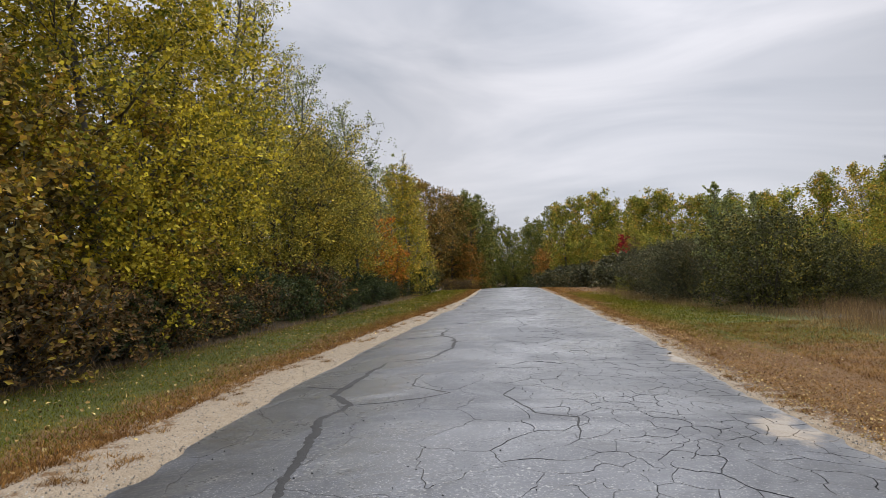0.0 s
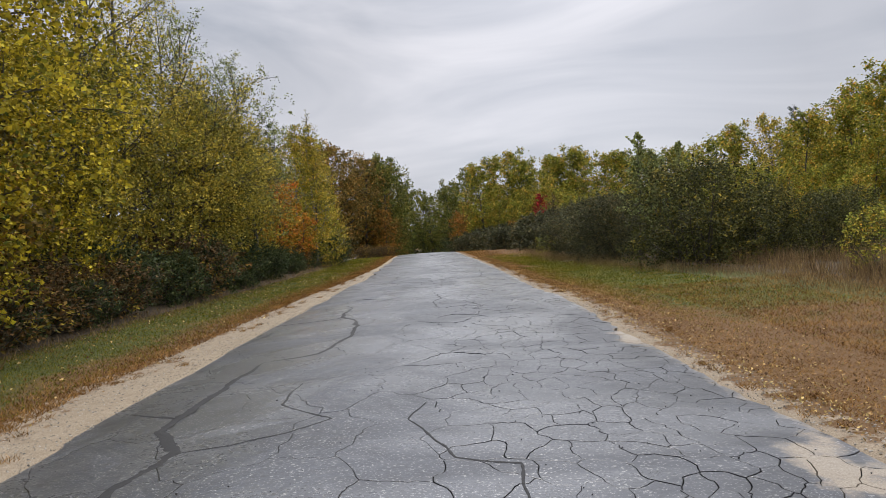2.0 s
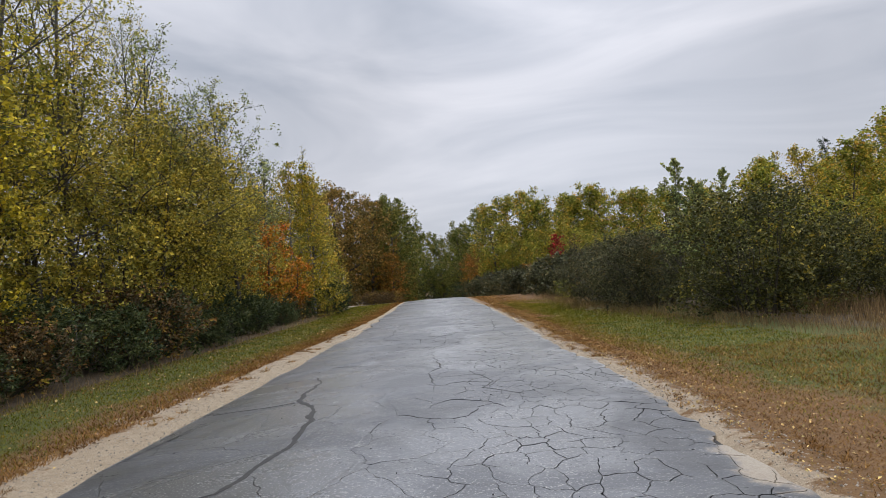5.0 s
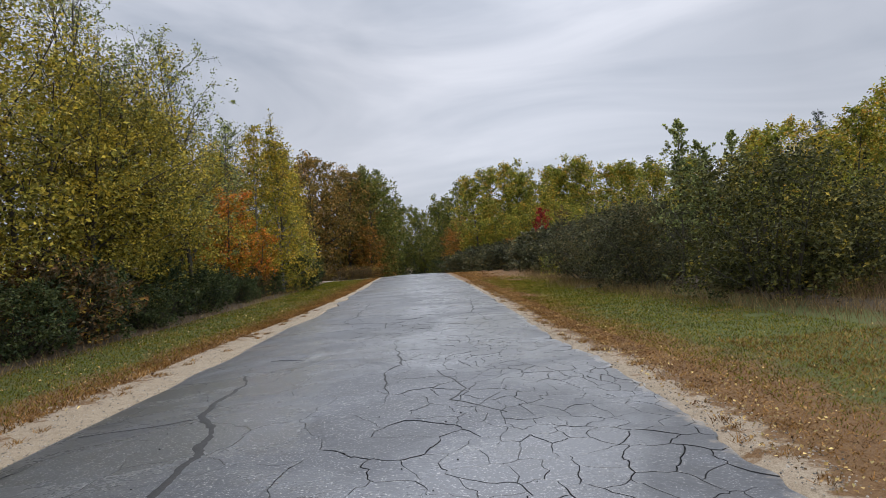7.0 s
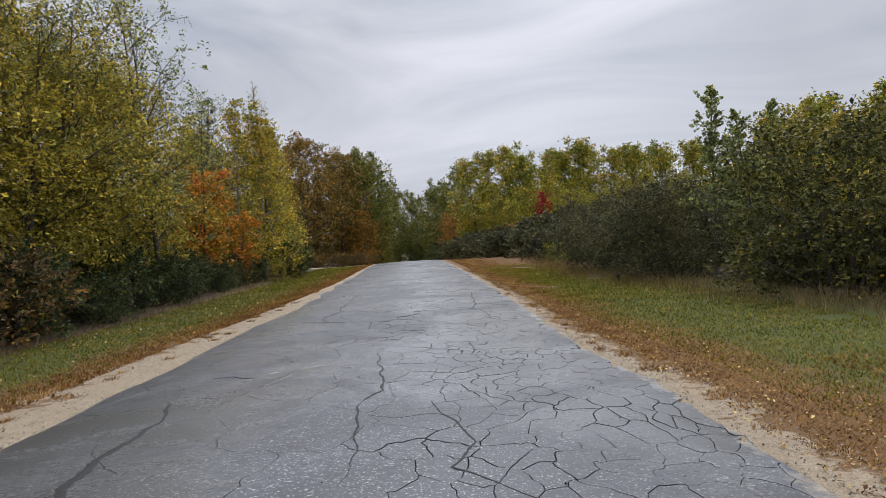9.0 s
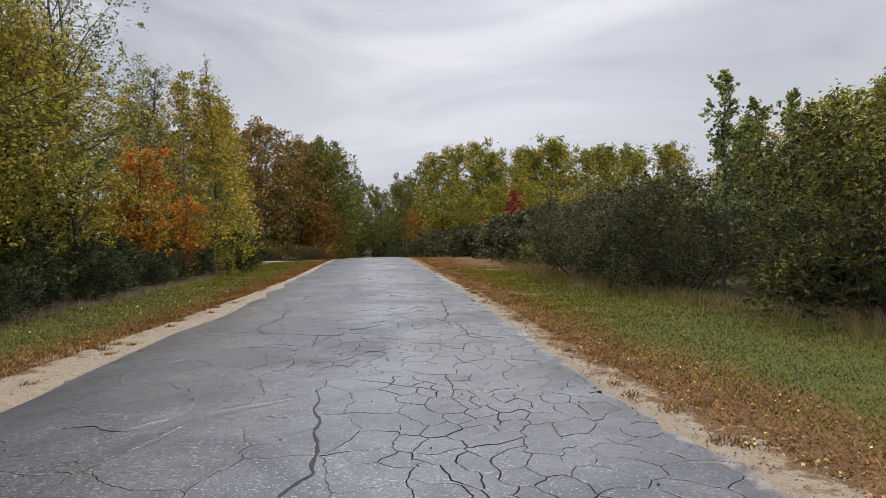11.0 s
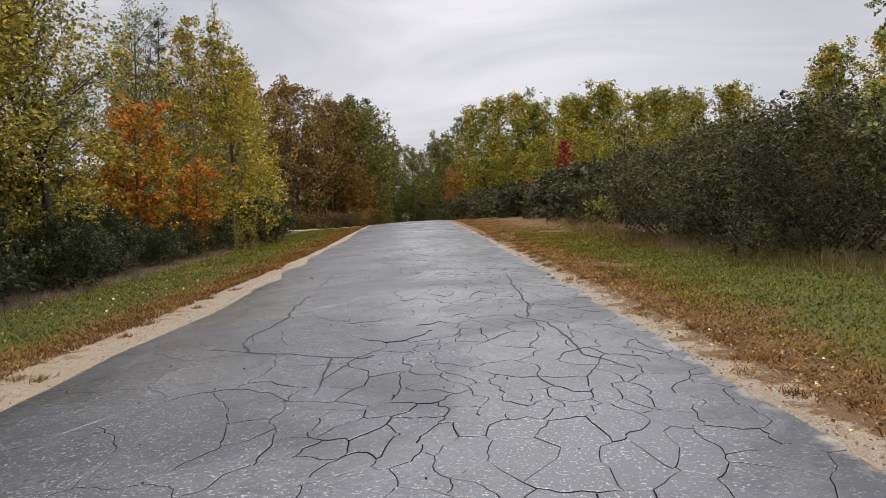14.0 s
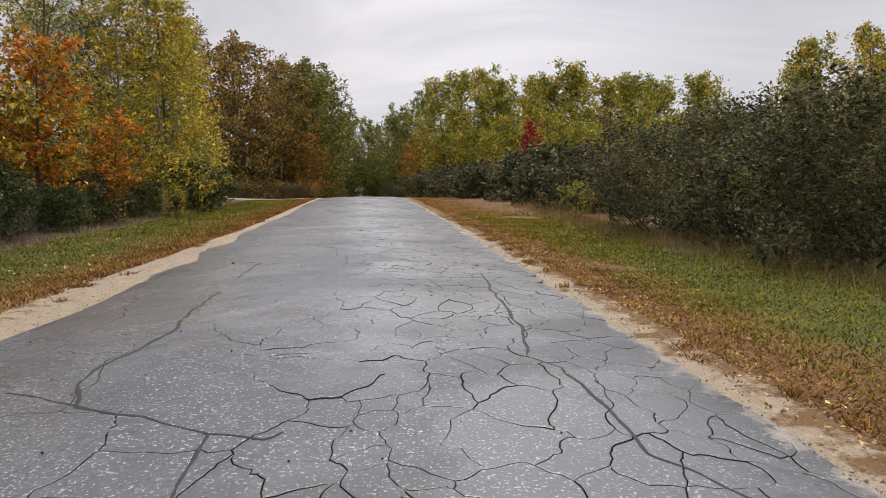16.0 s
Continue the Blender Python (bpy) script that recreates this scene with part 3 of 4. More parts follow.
pine = tree("pine_tree", "dark pine standing above the broad-leaved trees", M["pine"], M["bark"], 31, 9.9, 2.0, 0.3, "cone", 26, 9000, 0.18, rise=8, trunk_r=0.12, scatter=0.18, width=0.14, subs=5, twig_tubes=False)
grove(pine, [(-12.4, 48.0, 9.6), (-16.5, 60, 9.9), (33, 72, 12.3)])
oak = tree("oak_tree", "broad oak with rust-brown autumn leaves", M["oak"], M["bark"], 37, 10.6, 3.5, 0.04, "round", 22, 13000, 0.2, rise=18, trunk_r=0.16, scatter=0.42, subs=5, width=0.65, twig_tubes=False)
grove(oak, [(-12.4, 75, 11.2), (-16.5, 76, 11.8), (-10.0, 79, 10.2), (-14.0, 83, 12.5), (-20.5, 74, 10.5), (-16.0, 58, 8.6), (-11.5, 88, 12.0)], "brown oaks past the side drive")
gtree = tree("green_oak_tree", "full oak still in green leaf", M["green"], M["bark"], 41, 9.6, 3.0, 0.03, "round", 20, 11500, 0.215, rise=20, trunk_r=0.13, scatter=0.4, subs=5, twig_tubes=False, lobe=0.28, lobes=44)
grove(gtree, [(-7.6, 81.5, 10.8), (-9.2, 88, 10.8), (-9.6, 95, 11.0), (-11.0, 102, 11.5), (-1.0, 101, 8.8), (1.8, 105, 10.6), (8.0, 86, 8.8), (12.2, 88, 9.4), (-6.0, 132, 9.6), (-9.5, 127, 10.5), (-2.0, 128, 9.6), (2.0, 124, 11), (23, 90, 10.0), (-13, 112, 11.5), (-8.0, 115, 8.2), (-4.4, 117, 8.0), (-1.6, 111, 7.6)], "green oaks at the end of the road")
rust = tree("rust_maple_tree", "maple with rust-orange leaves", M["rust"], M["bark"], 43, 7.4, 2.4, 0.04, "round", 18, 6500, 0.20, rise=22, trunk_r=0.09, scatter=0.36, subs=5, twig_tubes=False)
grove(rust, [(-7.6, 76.6, 5.0), (-7.4, 86.0, 7.6), (1.2, 85, 9.4), (0.6, 92, 8.8), (4.6, 64.5, 3.4), (2.4, 79, 5.6), (16, 96, 11.5)], "rust-coloured maples")
red = tree("red_maple_tree", "small maple in deep red autumn leaf", M["red"], M["bark"], 47, 5.4, 0.85, 0.55, "round", 12, 1500, 0.18, rise=25, trunk_r=0.05, scatter=0.22, subs=4, twig_tubes=False)
grove(red, [(7.2, 64.5, 4.4)])
willow = tree("young_birch_tree", "bushy young birch with yellow-green leaves", M["willow"], M["bark"], 53, 6.6, 2.3, 0.02, "column", 18, 6200, 0.185, rise=38, trunk_r=0.06, scatter=0.34, stems=2, subs=4, twig_tubes=False, lobe=0.25, lobes=48, fill=0.62)
grove(willow, [(10.2, 31.4, 4.6), (11.4, 33.2, 4.9), (9.6, 33.6, 4.3), (12.2, 30.0, 4.4), (14.6, 29.0, 4.2), (16.5, 27.0, 4.4), (13.7, 27.6, 3.6), (14.1, 31, 4.6), (12.5, 34.2, 4.1), (14.7, 36.7, 5.3), (11.0, 37.2, 5.1), (20.8, 34.4, 6.6), (13.1, 40.1, 5.5), (9.8, 41.9, 4.1), (21.5, 40.5, 7.2), (10.3, 45, 4.6), (18.3, 45.5, 5.6), (13.8, 46.3, 5.6)], "young birches behind the bushes")
grove(willow, [(8.8, 48.1, 4.3), (14, 51.3, 5.1), (8.8, 51.6, 4.3), (21, 48.4, 6.0), (12, 53.9, 5.3), (8.7, 54.8, 4.7), (13, 57.2, 5.7), (24.3, 54.2, 7.0), (8.6, 57.8, 5.6), (9.6, 60.7, 5.8), (16.1, 60.5, 6.5), (22.7, 59.7, 6.1), (12.6, 63.1, 6.0), (8.9, 66, 7.3), (6.6, 72.2, 8.3), (15.6, 66.8, 7.0), (12.2, 69, 6.5), (27, 50, 6.8), (3.6, 74, 6.8), (5.4, 70, 6.4), (9.6, 70.5, 6.6), (8.4, 74.5, 7.3), (11.4, 73.5, 7.0), (14.2, 71, 6.8), (5.8, 77.5, 7.9), (10.8, 79, 8.1), (13.8, 76, 7.3), (18.6, 69, 7.0), (19.6, 74, 7.4)], "young birches behind the bushes")
tall_r = tree("tall_birch_tree", "tall birch in yellow and orange leaf", M["yellow"], M["bark"], 59, 11.5, 3.3, 0.02, "round", 20, 11000, 0.25, rise=26, trunk_r=0.11, scatter=0.5, subs=5, twig_tubes=False, lobe=0.25, lobes=48)
grove(tall_r, [(25.5, 60, 8.8), (28.4, 63, 10.6), (31, 67, 11.6), (9.0, 78, 9.3), (9.9, 92, 10.8), (14.3, 91, 10.8), (21.5, 79, 8.4), (30, 78, 8.0), (34, 69, 11.4), (43, 63, 11.4), (36, 57, 10.2), (33, 51, 9.0), (31, 61, 10.8), (5.0, 93, 10.6)], "tall birches on the far side of the thicket")
wbirch = tree("broad_birch_tree", "full birch with yellow-green autumn leaves", M["willow"], M["bark"], 67, 10.0, 3.1, 0.02, "round", 20, 10000, 0.25, rise=28, trunk_r=0.1, scatter=0.48, subs=5, twig_tubes=False, lobe=0.25, lobes=48)
grove(wbirch, [(34, 65, 11.4), (23.5, 63, 7.6), (4.6, 80, 8.6), (14.0, 81, 8.6), (19.0, 86, 8.8), (7.5, 80, 8.2), (11.5, 83, 8.8), (16.5, 82, 8.5), (20.5, 81, 8.2), (23, 77, 8.0), (2.6, 77, 7.6), (10.2, 76, 7.6), (25, 82, 8.4), (26, 68, 7.0), (38.5, 66, 11.6), (40, 53, 10.6), (6.4, 86, 10.0), (17.4, 76, 7.8), (12.0, 75, 8.2), (20.2, 44.4, 6.0), (23.0, 44, 6.4), (24.4, 39.5, 6.8), (25.5, 47, 7.2), (28.5, 42.5, 8.8)], "full birches at the back of the thicket")
poplar = tree("young_poplar_tree", "slender young poplar with upright green shoots", M["aspen"], M["bark"], 61, 5.0, 1.25, 0.25, "cone", 20, 3000, 0.095, rise=48, trunk_r=0.035, scatter=0.10, subs=5, width=0.7, fill=0.2)
grove(poplar, [(6.9, 30.1, 4.95), (7.6, 29.3, 4.2), (8.8, 30.6, 4.5), (8.4, 32.8, 4.2)], "young poplars rising from the bushes")

# shrubs
dark = shrub("honeysuckle_shrub", "dense dark green honeysuckle shrub at the grass edge", M["shrub"], 71, 2.2, 1.5, 14, 5500, 0.13, scatter=0.2, rise=58)
rows_of(dark, [(-8.6, 13.2, 0, 0.7), (-8.9, 16.0, 60, 0.95), (-8.5, 18.4, 130, 0.75), (-9.2, 21.0, 200, 1.25), (-8.6, 23.8, 270, 1.05), (-9.0, 26.6, 330, 1.35), (-8.4, 29.2, 30, 0.8), (-9.2, 31.4, 90, 1.3), (-8.7, 34.4, 150, 1.0), (-9.5, 37.2, 210, 1.15), (-8.8, 39.6, 280, 0.75), (-9.4, 42.0, 75, 0.9), (-9.2, 45.2, 20, 0.8), (-8.6, 49.8, 210, 1.3), (-9.2, 53.4, 130, 0.8), (-9.6, 57.0, 190, 0.95)], "dark shrubs along the wood's edge")
bramble = shrub("bramble_bush", "low brown bramble thicket at the foot of the trees", M["bramble"], 73, 1.5, 1.4, 12, 5200, 0.095, scatter=0.2, rise=50)
rows_of(bramble, [(-8.3, 7.4, 0, 1.1), (-8.4, 9.6, 60, 1.15), (-8.5, 11.8, 120, 1.1), (-8.8, 14.9, 180, 1.0), (-9.0, 17.5, 240, 1.0), (-9.1, 20.0, 300, 0.95), (-9.3, 25.8, 20, 1.3), (-9.6, 42.4, 80, 0.9), (-10.2, 50.6, 140, 1.0), (-10.8, 54, 200, 1.0), (-8.2, 5.2, 260, 1.1), (-9.2, 71.8, 10, 0.8), (-11.6, 71.4, 80, 0.8), (-14.2, 71.6, 150, 0.9), (-17, 72, 220, 0.9), (-7.6, 73, 290, 0.8)], "brown brambles along the wood's edge")
under = shrub("undergrowth_shrub", "tall leafy undergrowth inside the wood", M["shrub"], 97, 3.0, 2.4, 10, 2600, 0.2, scatter=0.34, rise=60)
rows_of(under, [(-13.2, 9.5, 0, 1), (-13.6, 13.5, 60, 1), (-13.4, 18, 120, 1), (-13.8, 22.5, 180, 1.05), (-13.5, 27, 240, 1), (-13.9, 31.5, 300, 1.05), (-13.4, 36, 20, 1), (-13.8, 40.5, 80, 1), (-13.2, 45, 140, 1.05), (-13.6, 50, 200, 1), (-14, 55, 260, 1), (-14.5, 59, 320, 1)], "undergrowth inside the wood")
rows_of(under, [(-9.4, 84, 40, 1), (-10.4, 90, 100, 1), (-11.2, 98, 160, 1.1), (-12, 107, 220, 1.2), (-10, 122, 280, 1.3), (-6, 124, 340, 1.3), (-2.2, 121, 10, 1.3), (-8, 121, 50, 1.4), (-4.2, 122.5, 200, 1.4), (-12, 120, 110, 1.4), (0, 106, 70, 1.1), (-0.8, 98, 130, 1), (0.4, 89, 190, 1), (2.6, 83, 250, 1), (5, 76, 310, 1), (6.8, 69, 15, 0.9), (9.4, 72, 75, 1), (13, 73, 135, 1), (18, 72, 195, 1)], "undergrowth inside the wood")
olive = shrub("olive_bush", "large silvery green olive bush spreading to the ground", M["olive"], 79, 3.1, 2.3, 13, 17000, 0.105, width=0.45, scatter=0.26, rise=58)
rows_of(olive, [(5.7, 37.8, 0, 0.82), (6.3, 34.9, 70, 1.08), (6.5, 31.8, 140, 1.1), (8.2, 29.2, 210, 0.72), (9.0, 36.4, 280, 1.0)], "silvery olive bushes beside the verge")
apple = shrub("wild_apple_bush", "wide tangled apple bush with green and yellow leaves", M["apple"], 83, 3.3, 2.3, 13, 13000, 0.105, width=0.55, scatter=0.26, rise=60)
rows_of(apple, [(7.6, 25.4, 0, 1.03), (9.6, 26.2, 80, 0.74), (11.2, 24.8, 160, 0.6), (12.8, 26.4, 320, 0.66)], "tangled apple bushes beside the verge")
low = shrub("low_green_shrub", "low rounded grey-green shrub on the dry verge", M["olive"], 89, 1.6, 1.4, 10, 3400, 0.17, scatter=0.22, rise=55)
rows_of(low, [(9.0, 27.3, 190, 1.05), (7.9, 28.0, 250, 0.8), (9.6, 28.2, 15, 0.95), (10.9, 29.4, 75, 1.1), (5.6, 46.5, 60, 0.9), (5.4, 51.0, 120, 1.0), (4.8, 56.0, 180, 1.0), (3.4, 61.5, 240, 1.1), (2.2, 67.0, 300, 1.2), (6.8, 53.5, 30, 1.6), (6.2, 58.5, 90, 1.5), (4.8, 64, 150, 1.3), (1.4, 73, 200, 1.2), (3.4, 70, 260, 1.3), (0.6, 79, 0, 1.2), (7.2, 45.6, 120, 1.3)], "low shrubs along the far verge")

ybush = shrub("yellow_shrub", "small shrub with bright yellow-green leaves", M["willow"], 103, 1.6, 0.9, 9, 2200, 0.07, width=0.6, scatter=0.16, rise=62)
rows_of(ybush, [(9.2, 18.4, 0, 1.0), (10.2, 16.8, 90, 0.85), (4.9, 43.2, 180, 0.75), (-8.1, 45.6, 250, 0.7)])
sumac = tree("sumac_tree", "thin sumac with dark red-brown leaves beside the bushes", M["bramble"], M["twig"], 107, 3.1, 0.8, 0.2, "column", 14, 1200, 0.09, rise=45, trunk_r=0.03, scatter=0.12, subs=4)
grove(sumac, [(5.2, 40.4, 3.1), (7.2, 66.5, 3.4)])


# ---------- the road: old asphalt broken into pieces ----------
rng = np.random.default_rng(101)


PY = 23.6           # how far along the road the worst broken spot lies


def spacing(x, y):
    """How far apart the cracks run: fine along one wheel track and at broken spots, wide elsewhere."""
    l, r = float(edge_l(y)), float(edge_r(y))
    u = (x - l) / (r - l)
    s = 1.35
    if u > 0.46:
        s = 1.35 - (u - 0.46) / 0.14 * 1.0
    s = max(s, 0.34)
    if (x + 0.9) ** 2 / 0.9 + (y - PY) ** 2 / 1.2 < 1:
        s = 0.30
    s *= 1.0 + 0.45 * noise.noise(Vector((x * 0.8, y * 0.6, 40.0)))
    if y > 34:
        s *= 1 + (y - 34) * 0.03
    if y < 3:
        s = max(s, 0.9)
    return s


SQ = 1.3           # pieces are longer along the road than across it
seeds = []
for _ in range(52000):
    y = -8 + 84 * rng.random()
    x = rng.uniform(float(edge_l(y)) - 0.3, float(edge_r(y)) + 0.3)
    s = spacing(x, y) * rng.uniform(0.85, 1.25)
    ok = True
    if seeds:
        a = np.array(seeds[-4000:])
        ok = bool(np.min(((a[:, 0] - x) * SQ) ** 2 + (a[:, 1] - y) ** 2) > (s * 0.8) ** 2)
    if ok:
        seeds.append((x, y))
    if len(seeds) > 3400:
        break
S = np.array(seeds)


def cell(i):
    p = S[i] * [SQ, 1]
    T = S * [SQ, 1]
    d2 = ((T - p) ** 2).sum(1)
    near = np.argsort(d2)[1:24]
    poly = [p + np.array(c) * 2.6 for c in ((-1, -1), (1, -1), (1, 1), (-1, 1))]
    for j in near:
        n = T[j] - p
        m = (T[j] + p) / 2
        res = []
        for a, b in zip(poly, poly[1:] + poly[:1]):
            da, db = (a - m) @ n, (b - m) @ n
            if da <= 0:
                res.append(a)
            if (da < 0) != (db < 0) and da != db:
                res.append(a + (b - a) * (da / (da - db)))
        poly = res
        if len(poly) < 3:
            return []
    return [q / [SQ, 1] for q in poly]


def warp(p):
    a = noise.noise_vector(Vector((p[0] * 1.1, p[1] * 1.1, 3.7)))
    b = noise.noise_vector(Vector((p[0] * 5.0, p[1] * 5.0, 9.1)))
    c = noise.noise_vector(Vector((p[0] * 21.0, p[1] * 21.0, 1.3)))
    return np.array((p[0] + a.x * 0.26 + b.x * 0.07 + c.x * 0.018, p[1] + a.y * 0.30 + b.y * 0.10 + c.y * 0.03))


def ragged(p):
    """Keeps a corner on the asphalt, whose edge is ragged."""
    e = noise.noise(Vector((p[1] * 0.55, 5.5, 0.0))) * 0.22 + noise.noise(Vector((p[1] * 2.4, 8.5, 0.0))) * 0.10 + noise.noise(Vector((p[1] * 9.0, 2.5, 0.0))) * 0.03
    f = noise.noise(Vector((p[1] * 0.8, 15.5, 0.0))) * 0.10 + noise.noise(Vector((p[1] * 3.4, 18.5, 0.0))) * 0.06
    return np.array((min(max(p[0], float(edge_l(p[1])) + e), float(edge_r(p[1])) + f), p[1]))


def swell(x, y):
    """The uneven lie of the old surface."""
    return 0.014 * noise.noise(Vector((x * 0.7, y * 0.9, 0.5))) + 0.006 * noise.noise(Vector((x * 2.2, y * 2.2, 4.5)))


def piece(i):
    poly = cell(i)
    if len(poly) < 3:
        return None
    step = 0.042 if S[i][1] < 32 else 0.25
    ring = []
    for a, b in zip(poly, poly[1:] + poly[:1]):
        k_ = max(1, int(np.linalg.norm(b - a) / step))
        for q in range(k_):
            ring.append(ragged(warp(a + (b - a) * q / k_)))
    ring = np.array(ring)
    keep = np.linalg.norm(ring - np.roll(ring, 1, 0), axis=1) > 0.008
    ring = ring[keep]
    if len(ring) < 4:
        return None
    c = ring.mean(0)
    area = 0.5 * abs(np.sum(ring[:, 0] * np.roll(ring[:, 1], -1) - ring[:, 1] * np.roll(ring[:, 0], -1)))
    if area < 0.012:
        return None
    fine = spacing(*S[i]) < 0.75
    # the crack opens and closes along its way
    tang = np.roll(ring, -1, 0) - np.roll(ring, 1, 0)
    inward = unit(np.stack([-tang[:, 1], tang[:, 0]], 1))
    inward *= np.sign(np.sum(inward * (c - ring), 1, keepdims=True).mean() or 1)
    wid = np.array([max(0.0018 if fine else 0.0010, (0.0034 if fine else 0.0022) * (0.9 + 1.1 * noise.noise(Vector((p[0] * 0.9, p[1] * 0.9, 21.0))))) for p in ring])[:, None]
    tilt = rng.normal(size=2) * (0.0045 if fine else 0.0006)
    lift = rng.normal() * (0.0011 if fine else 0.0002)

    def z_of(p):
        return float(road_z(p[0], p[1])) + swell(p[0], p[1]) + lift + float((p - c) @ tilt)

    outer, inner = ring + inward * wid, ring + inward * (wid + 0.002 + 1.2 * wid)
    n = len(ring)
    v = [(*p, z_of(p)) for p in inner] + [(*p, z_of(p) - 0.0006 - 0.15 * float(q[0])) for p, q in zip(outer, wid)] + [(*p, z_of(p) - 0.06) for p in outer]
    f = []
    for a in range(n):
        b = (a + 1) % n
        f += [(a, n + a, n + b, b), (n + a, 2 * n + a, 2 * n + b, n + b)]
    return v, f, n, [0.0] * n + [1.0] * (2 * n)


by = np.arange(-9, 121, 0.5)
bu = np.linspace(0.0, 1.0, 9)
bl, br = edge_l(by) + 0.12, edge_r(by) - 0.06
BX = bl[:, None] + (br - bl)[:, None] * bu[None]
BY = np.repeat(by[:, None], 9, 1)
BZ = road_z(BX, BY) - np.where(BY < 74, 0.034, 0.0)
a_, b_ = np.meshgrid(np.arange(len(by) - 1), np.arange(8), indexing="ij")
road = part("road", quick_mesh("road", np.stack([BX, BY, BZ], -1).reshape(-1, 3), np.stack([a_ * 9 + b_, a_ * 9 + b_ + 1, (a_ + 1) * 9 + b_ + 1, (a_ + 1) * 9 + b_], -1).reshape(-1, 4), True), M["crack"], None)
tagged(road, "narrow old asphalt road, damp and cracked all over", "road", kind="structure")
road.data.materials.append(M["asphalt"])
far_flag = np.repeat(np.where(by[:-1] >= 74, 1, 0), 8).astype(np.int32)
road.data.polygons.foreach_set("material_index", far_flag)


def wetness(me):
    """Damp along the ragged edges and the long wheel-track crack."""
    co = np.empty(len(me.vertices) * 3, np.float32)
    me.vertices.foreach_get("co", co)
    co = co.reshape(-1, 3)
    d = np.minimum((co[:, 0] - edge_l(co[:, 1])) * 1.5, (edge_r(co[:, 1]) - co[:, 0]) * 0.8)
    me.attributes.new("edge", "FLOAT", "POINT").data.foreach_set("value", np.clip(np.maximum(1.25 - d / 1.1, 1.7 - 1.1 * np.hypot((co[:, 0] + 0.9) / 0.95, (co[:, 1] - PY) / 1.0)), 0, 1).astype(np.float32))
    washed = np.clip(0.62 - (edge_r(co[:, 1]) - co[:, 0]) / 0.9, 0, 0.62)
    for cx, cy, rx, ry in ((2.3, 12.4, 0.34, 1.2), (2.2, 7.0, 0.28, 0.9)):
        washed = np.maximum(washed, 1.05 - 0.6 * np.hypot((co[:, 0] - cx) / rx, (co[:, 1] - cy) / ry))
    me.attributes.new("sandy", "FLOAT", "POINT").data.foreach_set("value", np.clip(washed, 0, 1).astype(np.float32))


def piece_mesh(name, items):
    me = bpy.data.meshes.new(name)
    vs, fs, o, rim_a = [], [], 0, []
    for v, f, n, ra in items:
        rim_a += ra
        vs += v
        fs.append(tuple(o + q for q in range(n)))
        fs += [tuple(o + q for q in quad) for quad in f]
        o += len(v)
    me.from_pydata(vs, [], fs)
    bm = bmesh.new()
    bm.from_mesh(me)
    bmesh.ops.recalc_face_normals(bm, faces=bm.faces)
    bm.to_mesh(me)
    bm.free()
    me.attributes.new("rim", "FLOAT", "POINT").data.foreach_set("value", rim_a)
    wetness(me)
    return me


def seam(points, width, seed):
    """A band of dark tar along a mended crack."""
    rg = np.random.default_rng(seed)
    pts = np.array(points, float)
    seg = np.r_[0, np.cumsum(np.linalg.norm(np.diff(pts, axis=0), axis=1))]
    q = np.arange(0, seg[-1], 0.05)
    c = np.stack([np.interp(q, seg, pts[:, 0]), np.interp(q, seg, pts[:, 1])], 1)
    c = np.array([p + np.array(noise.noise_vector(Vector((p[0] * 3, p[1] * 3, seed))))[:2] * 0.05 for p in c])
    t = unit(np.gradient(c, axis=0))
    n = np.stack([-t[:, 1], t[:, 0]], 1)
    wd = 1.25 * width * (0.65 + 0.6 * rg.random(len(c)))[:, None] * np.sin(np.linspace(0.15, np.pi - 0.15, len(c)))[:, None] ** 0.5
    l, r = c + n * wd, c - n * wd * (0.7 + 0.5 * rg.random((len(c), 1)))

    def zz(p):
        return np.array([float(road_z(a[0], a[1])) + swell(a[0], a[1]) for a in p])

    v = np.concatenate([np.c_[l, zz(l) + 0.0005], np.c_[c, zz(c) + 0.006], np.c_[r, zz(r) + 0.0005]])
    m = len(c)
    i = np.arange(m - 1)
    f = np.concatenate([np.stack([i, i + 1, m + i + 1, m + i], 1), np.stack([m + i, m + i + 1, 2 * m + i + 1, 2 * m + i], 1)])
    part("tar_seam", quick_mesh("tar_seam", v, f, True), M["tar"], road, "dark tar along a mended crack")


seam([(-2.7, 19.3), (-2.5, 18.6), (-2.5, 17.7), (-2.4, 16.7), (-2.1, 16.2), (-1.9, 15.2), (-1.8, 13.9), (-2.0, 12.4), (-2.7, 12.1)], 0.035, 1)
seam([(-2.7, 12.1), (-2.7, 9.8), (-2.7, 8.8), (-2.3, 8.2), (-2.4, 7.4), (-2.1, 6.0), (-1.8, 4.2)], 0.045, 2)
seam([(-2.3, 8.1), (-1.9, 8.2), (-1.5, 8.4), (-1.2, 8.8), (-1.8, 9.5), (-1.8, 10.4)], 0.013, 3)
seam([(-3.5, 16.4), (-2.9, 16.5), (-2.4, 16.6)], 0.02, 4)
seam([(-3.3, 9.6), (-2.7, 9.3)], 0.02, 5)
seam([(-1.2, 24.0), (-1.3, 25.2), (-1.7, 25.5), (-2.2, 25.7), (-2.4, 26.2), (-2.4, 26.8), (-2.3, 27.5), (-2.4, 29.1), (-2.5, 32.4)], 0.014, 6)
seam([(-1.3, 25.2), (-1.0, 25.1), (-0.9, 25.2)], 0.008, 7)
seam([(1.2, 24.4), (0.9, 24.9), (0.9, 25.5), (0.8, 26.4), (0.6, 26.7), (0.7, 27.3), (0.7, 29.4), (0.7, 31.2)], 0.014, 8)
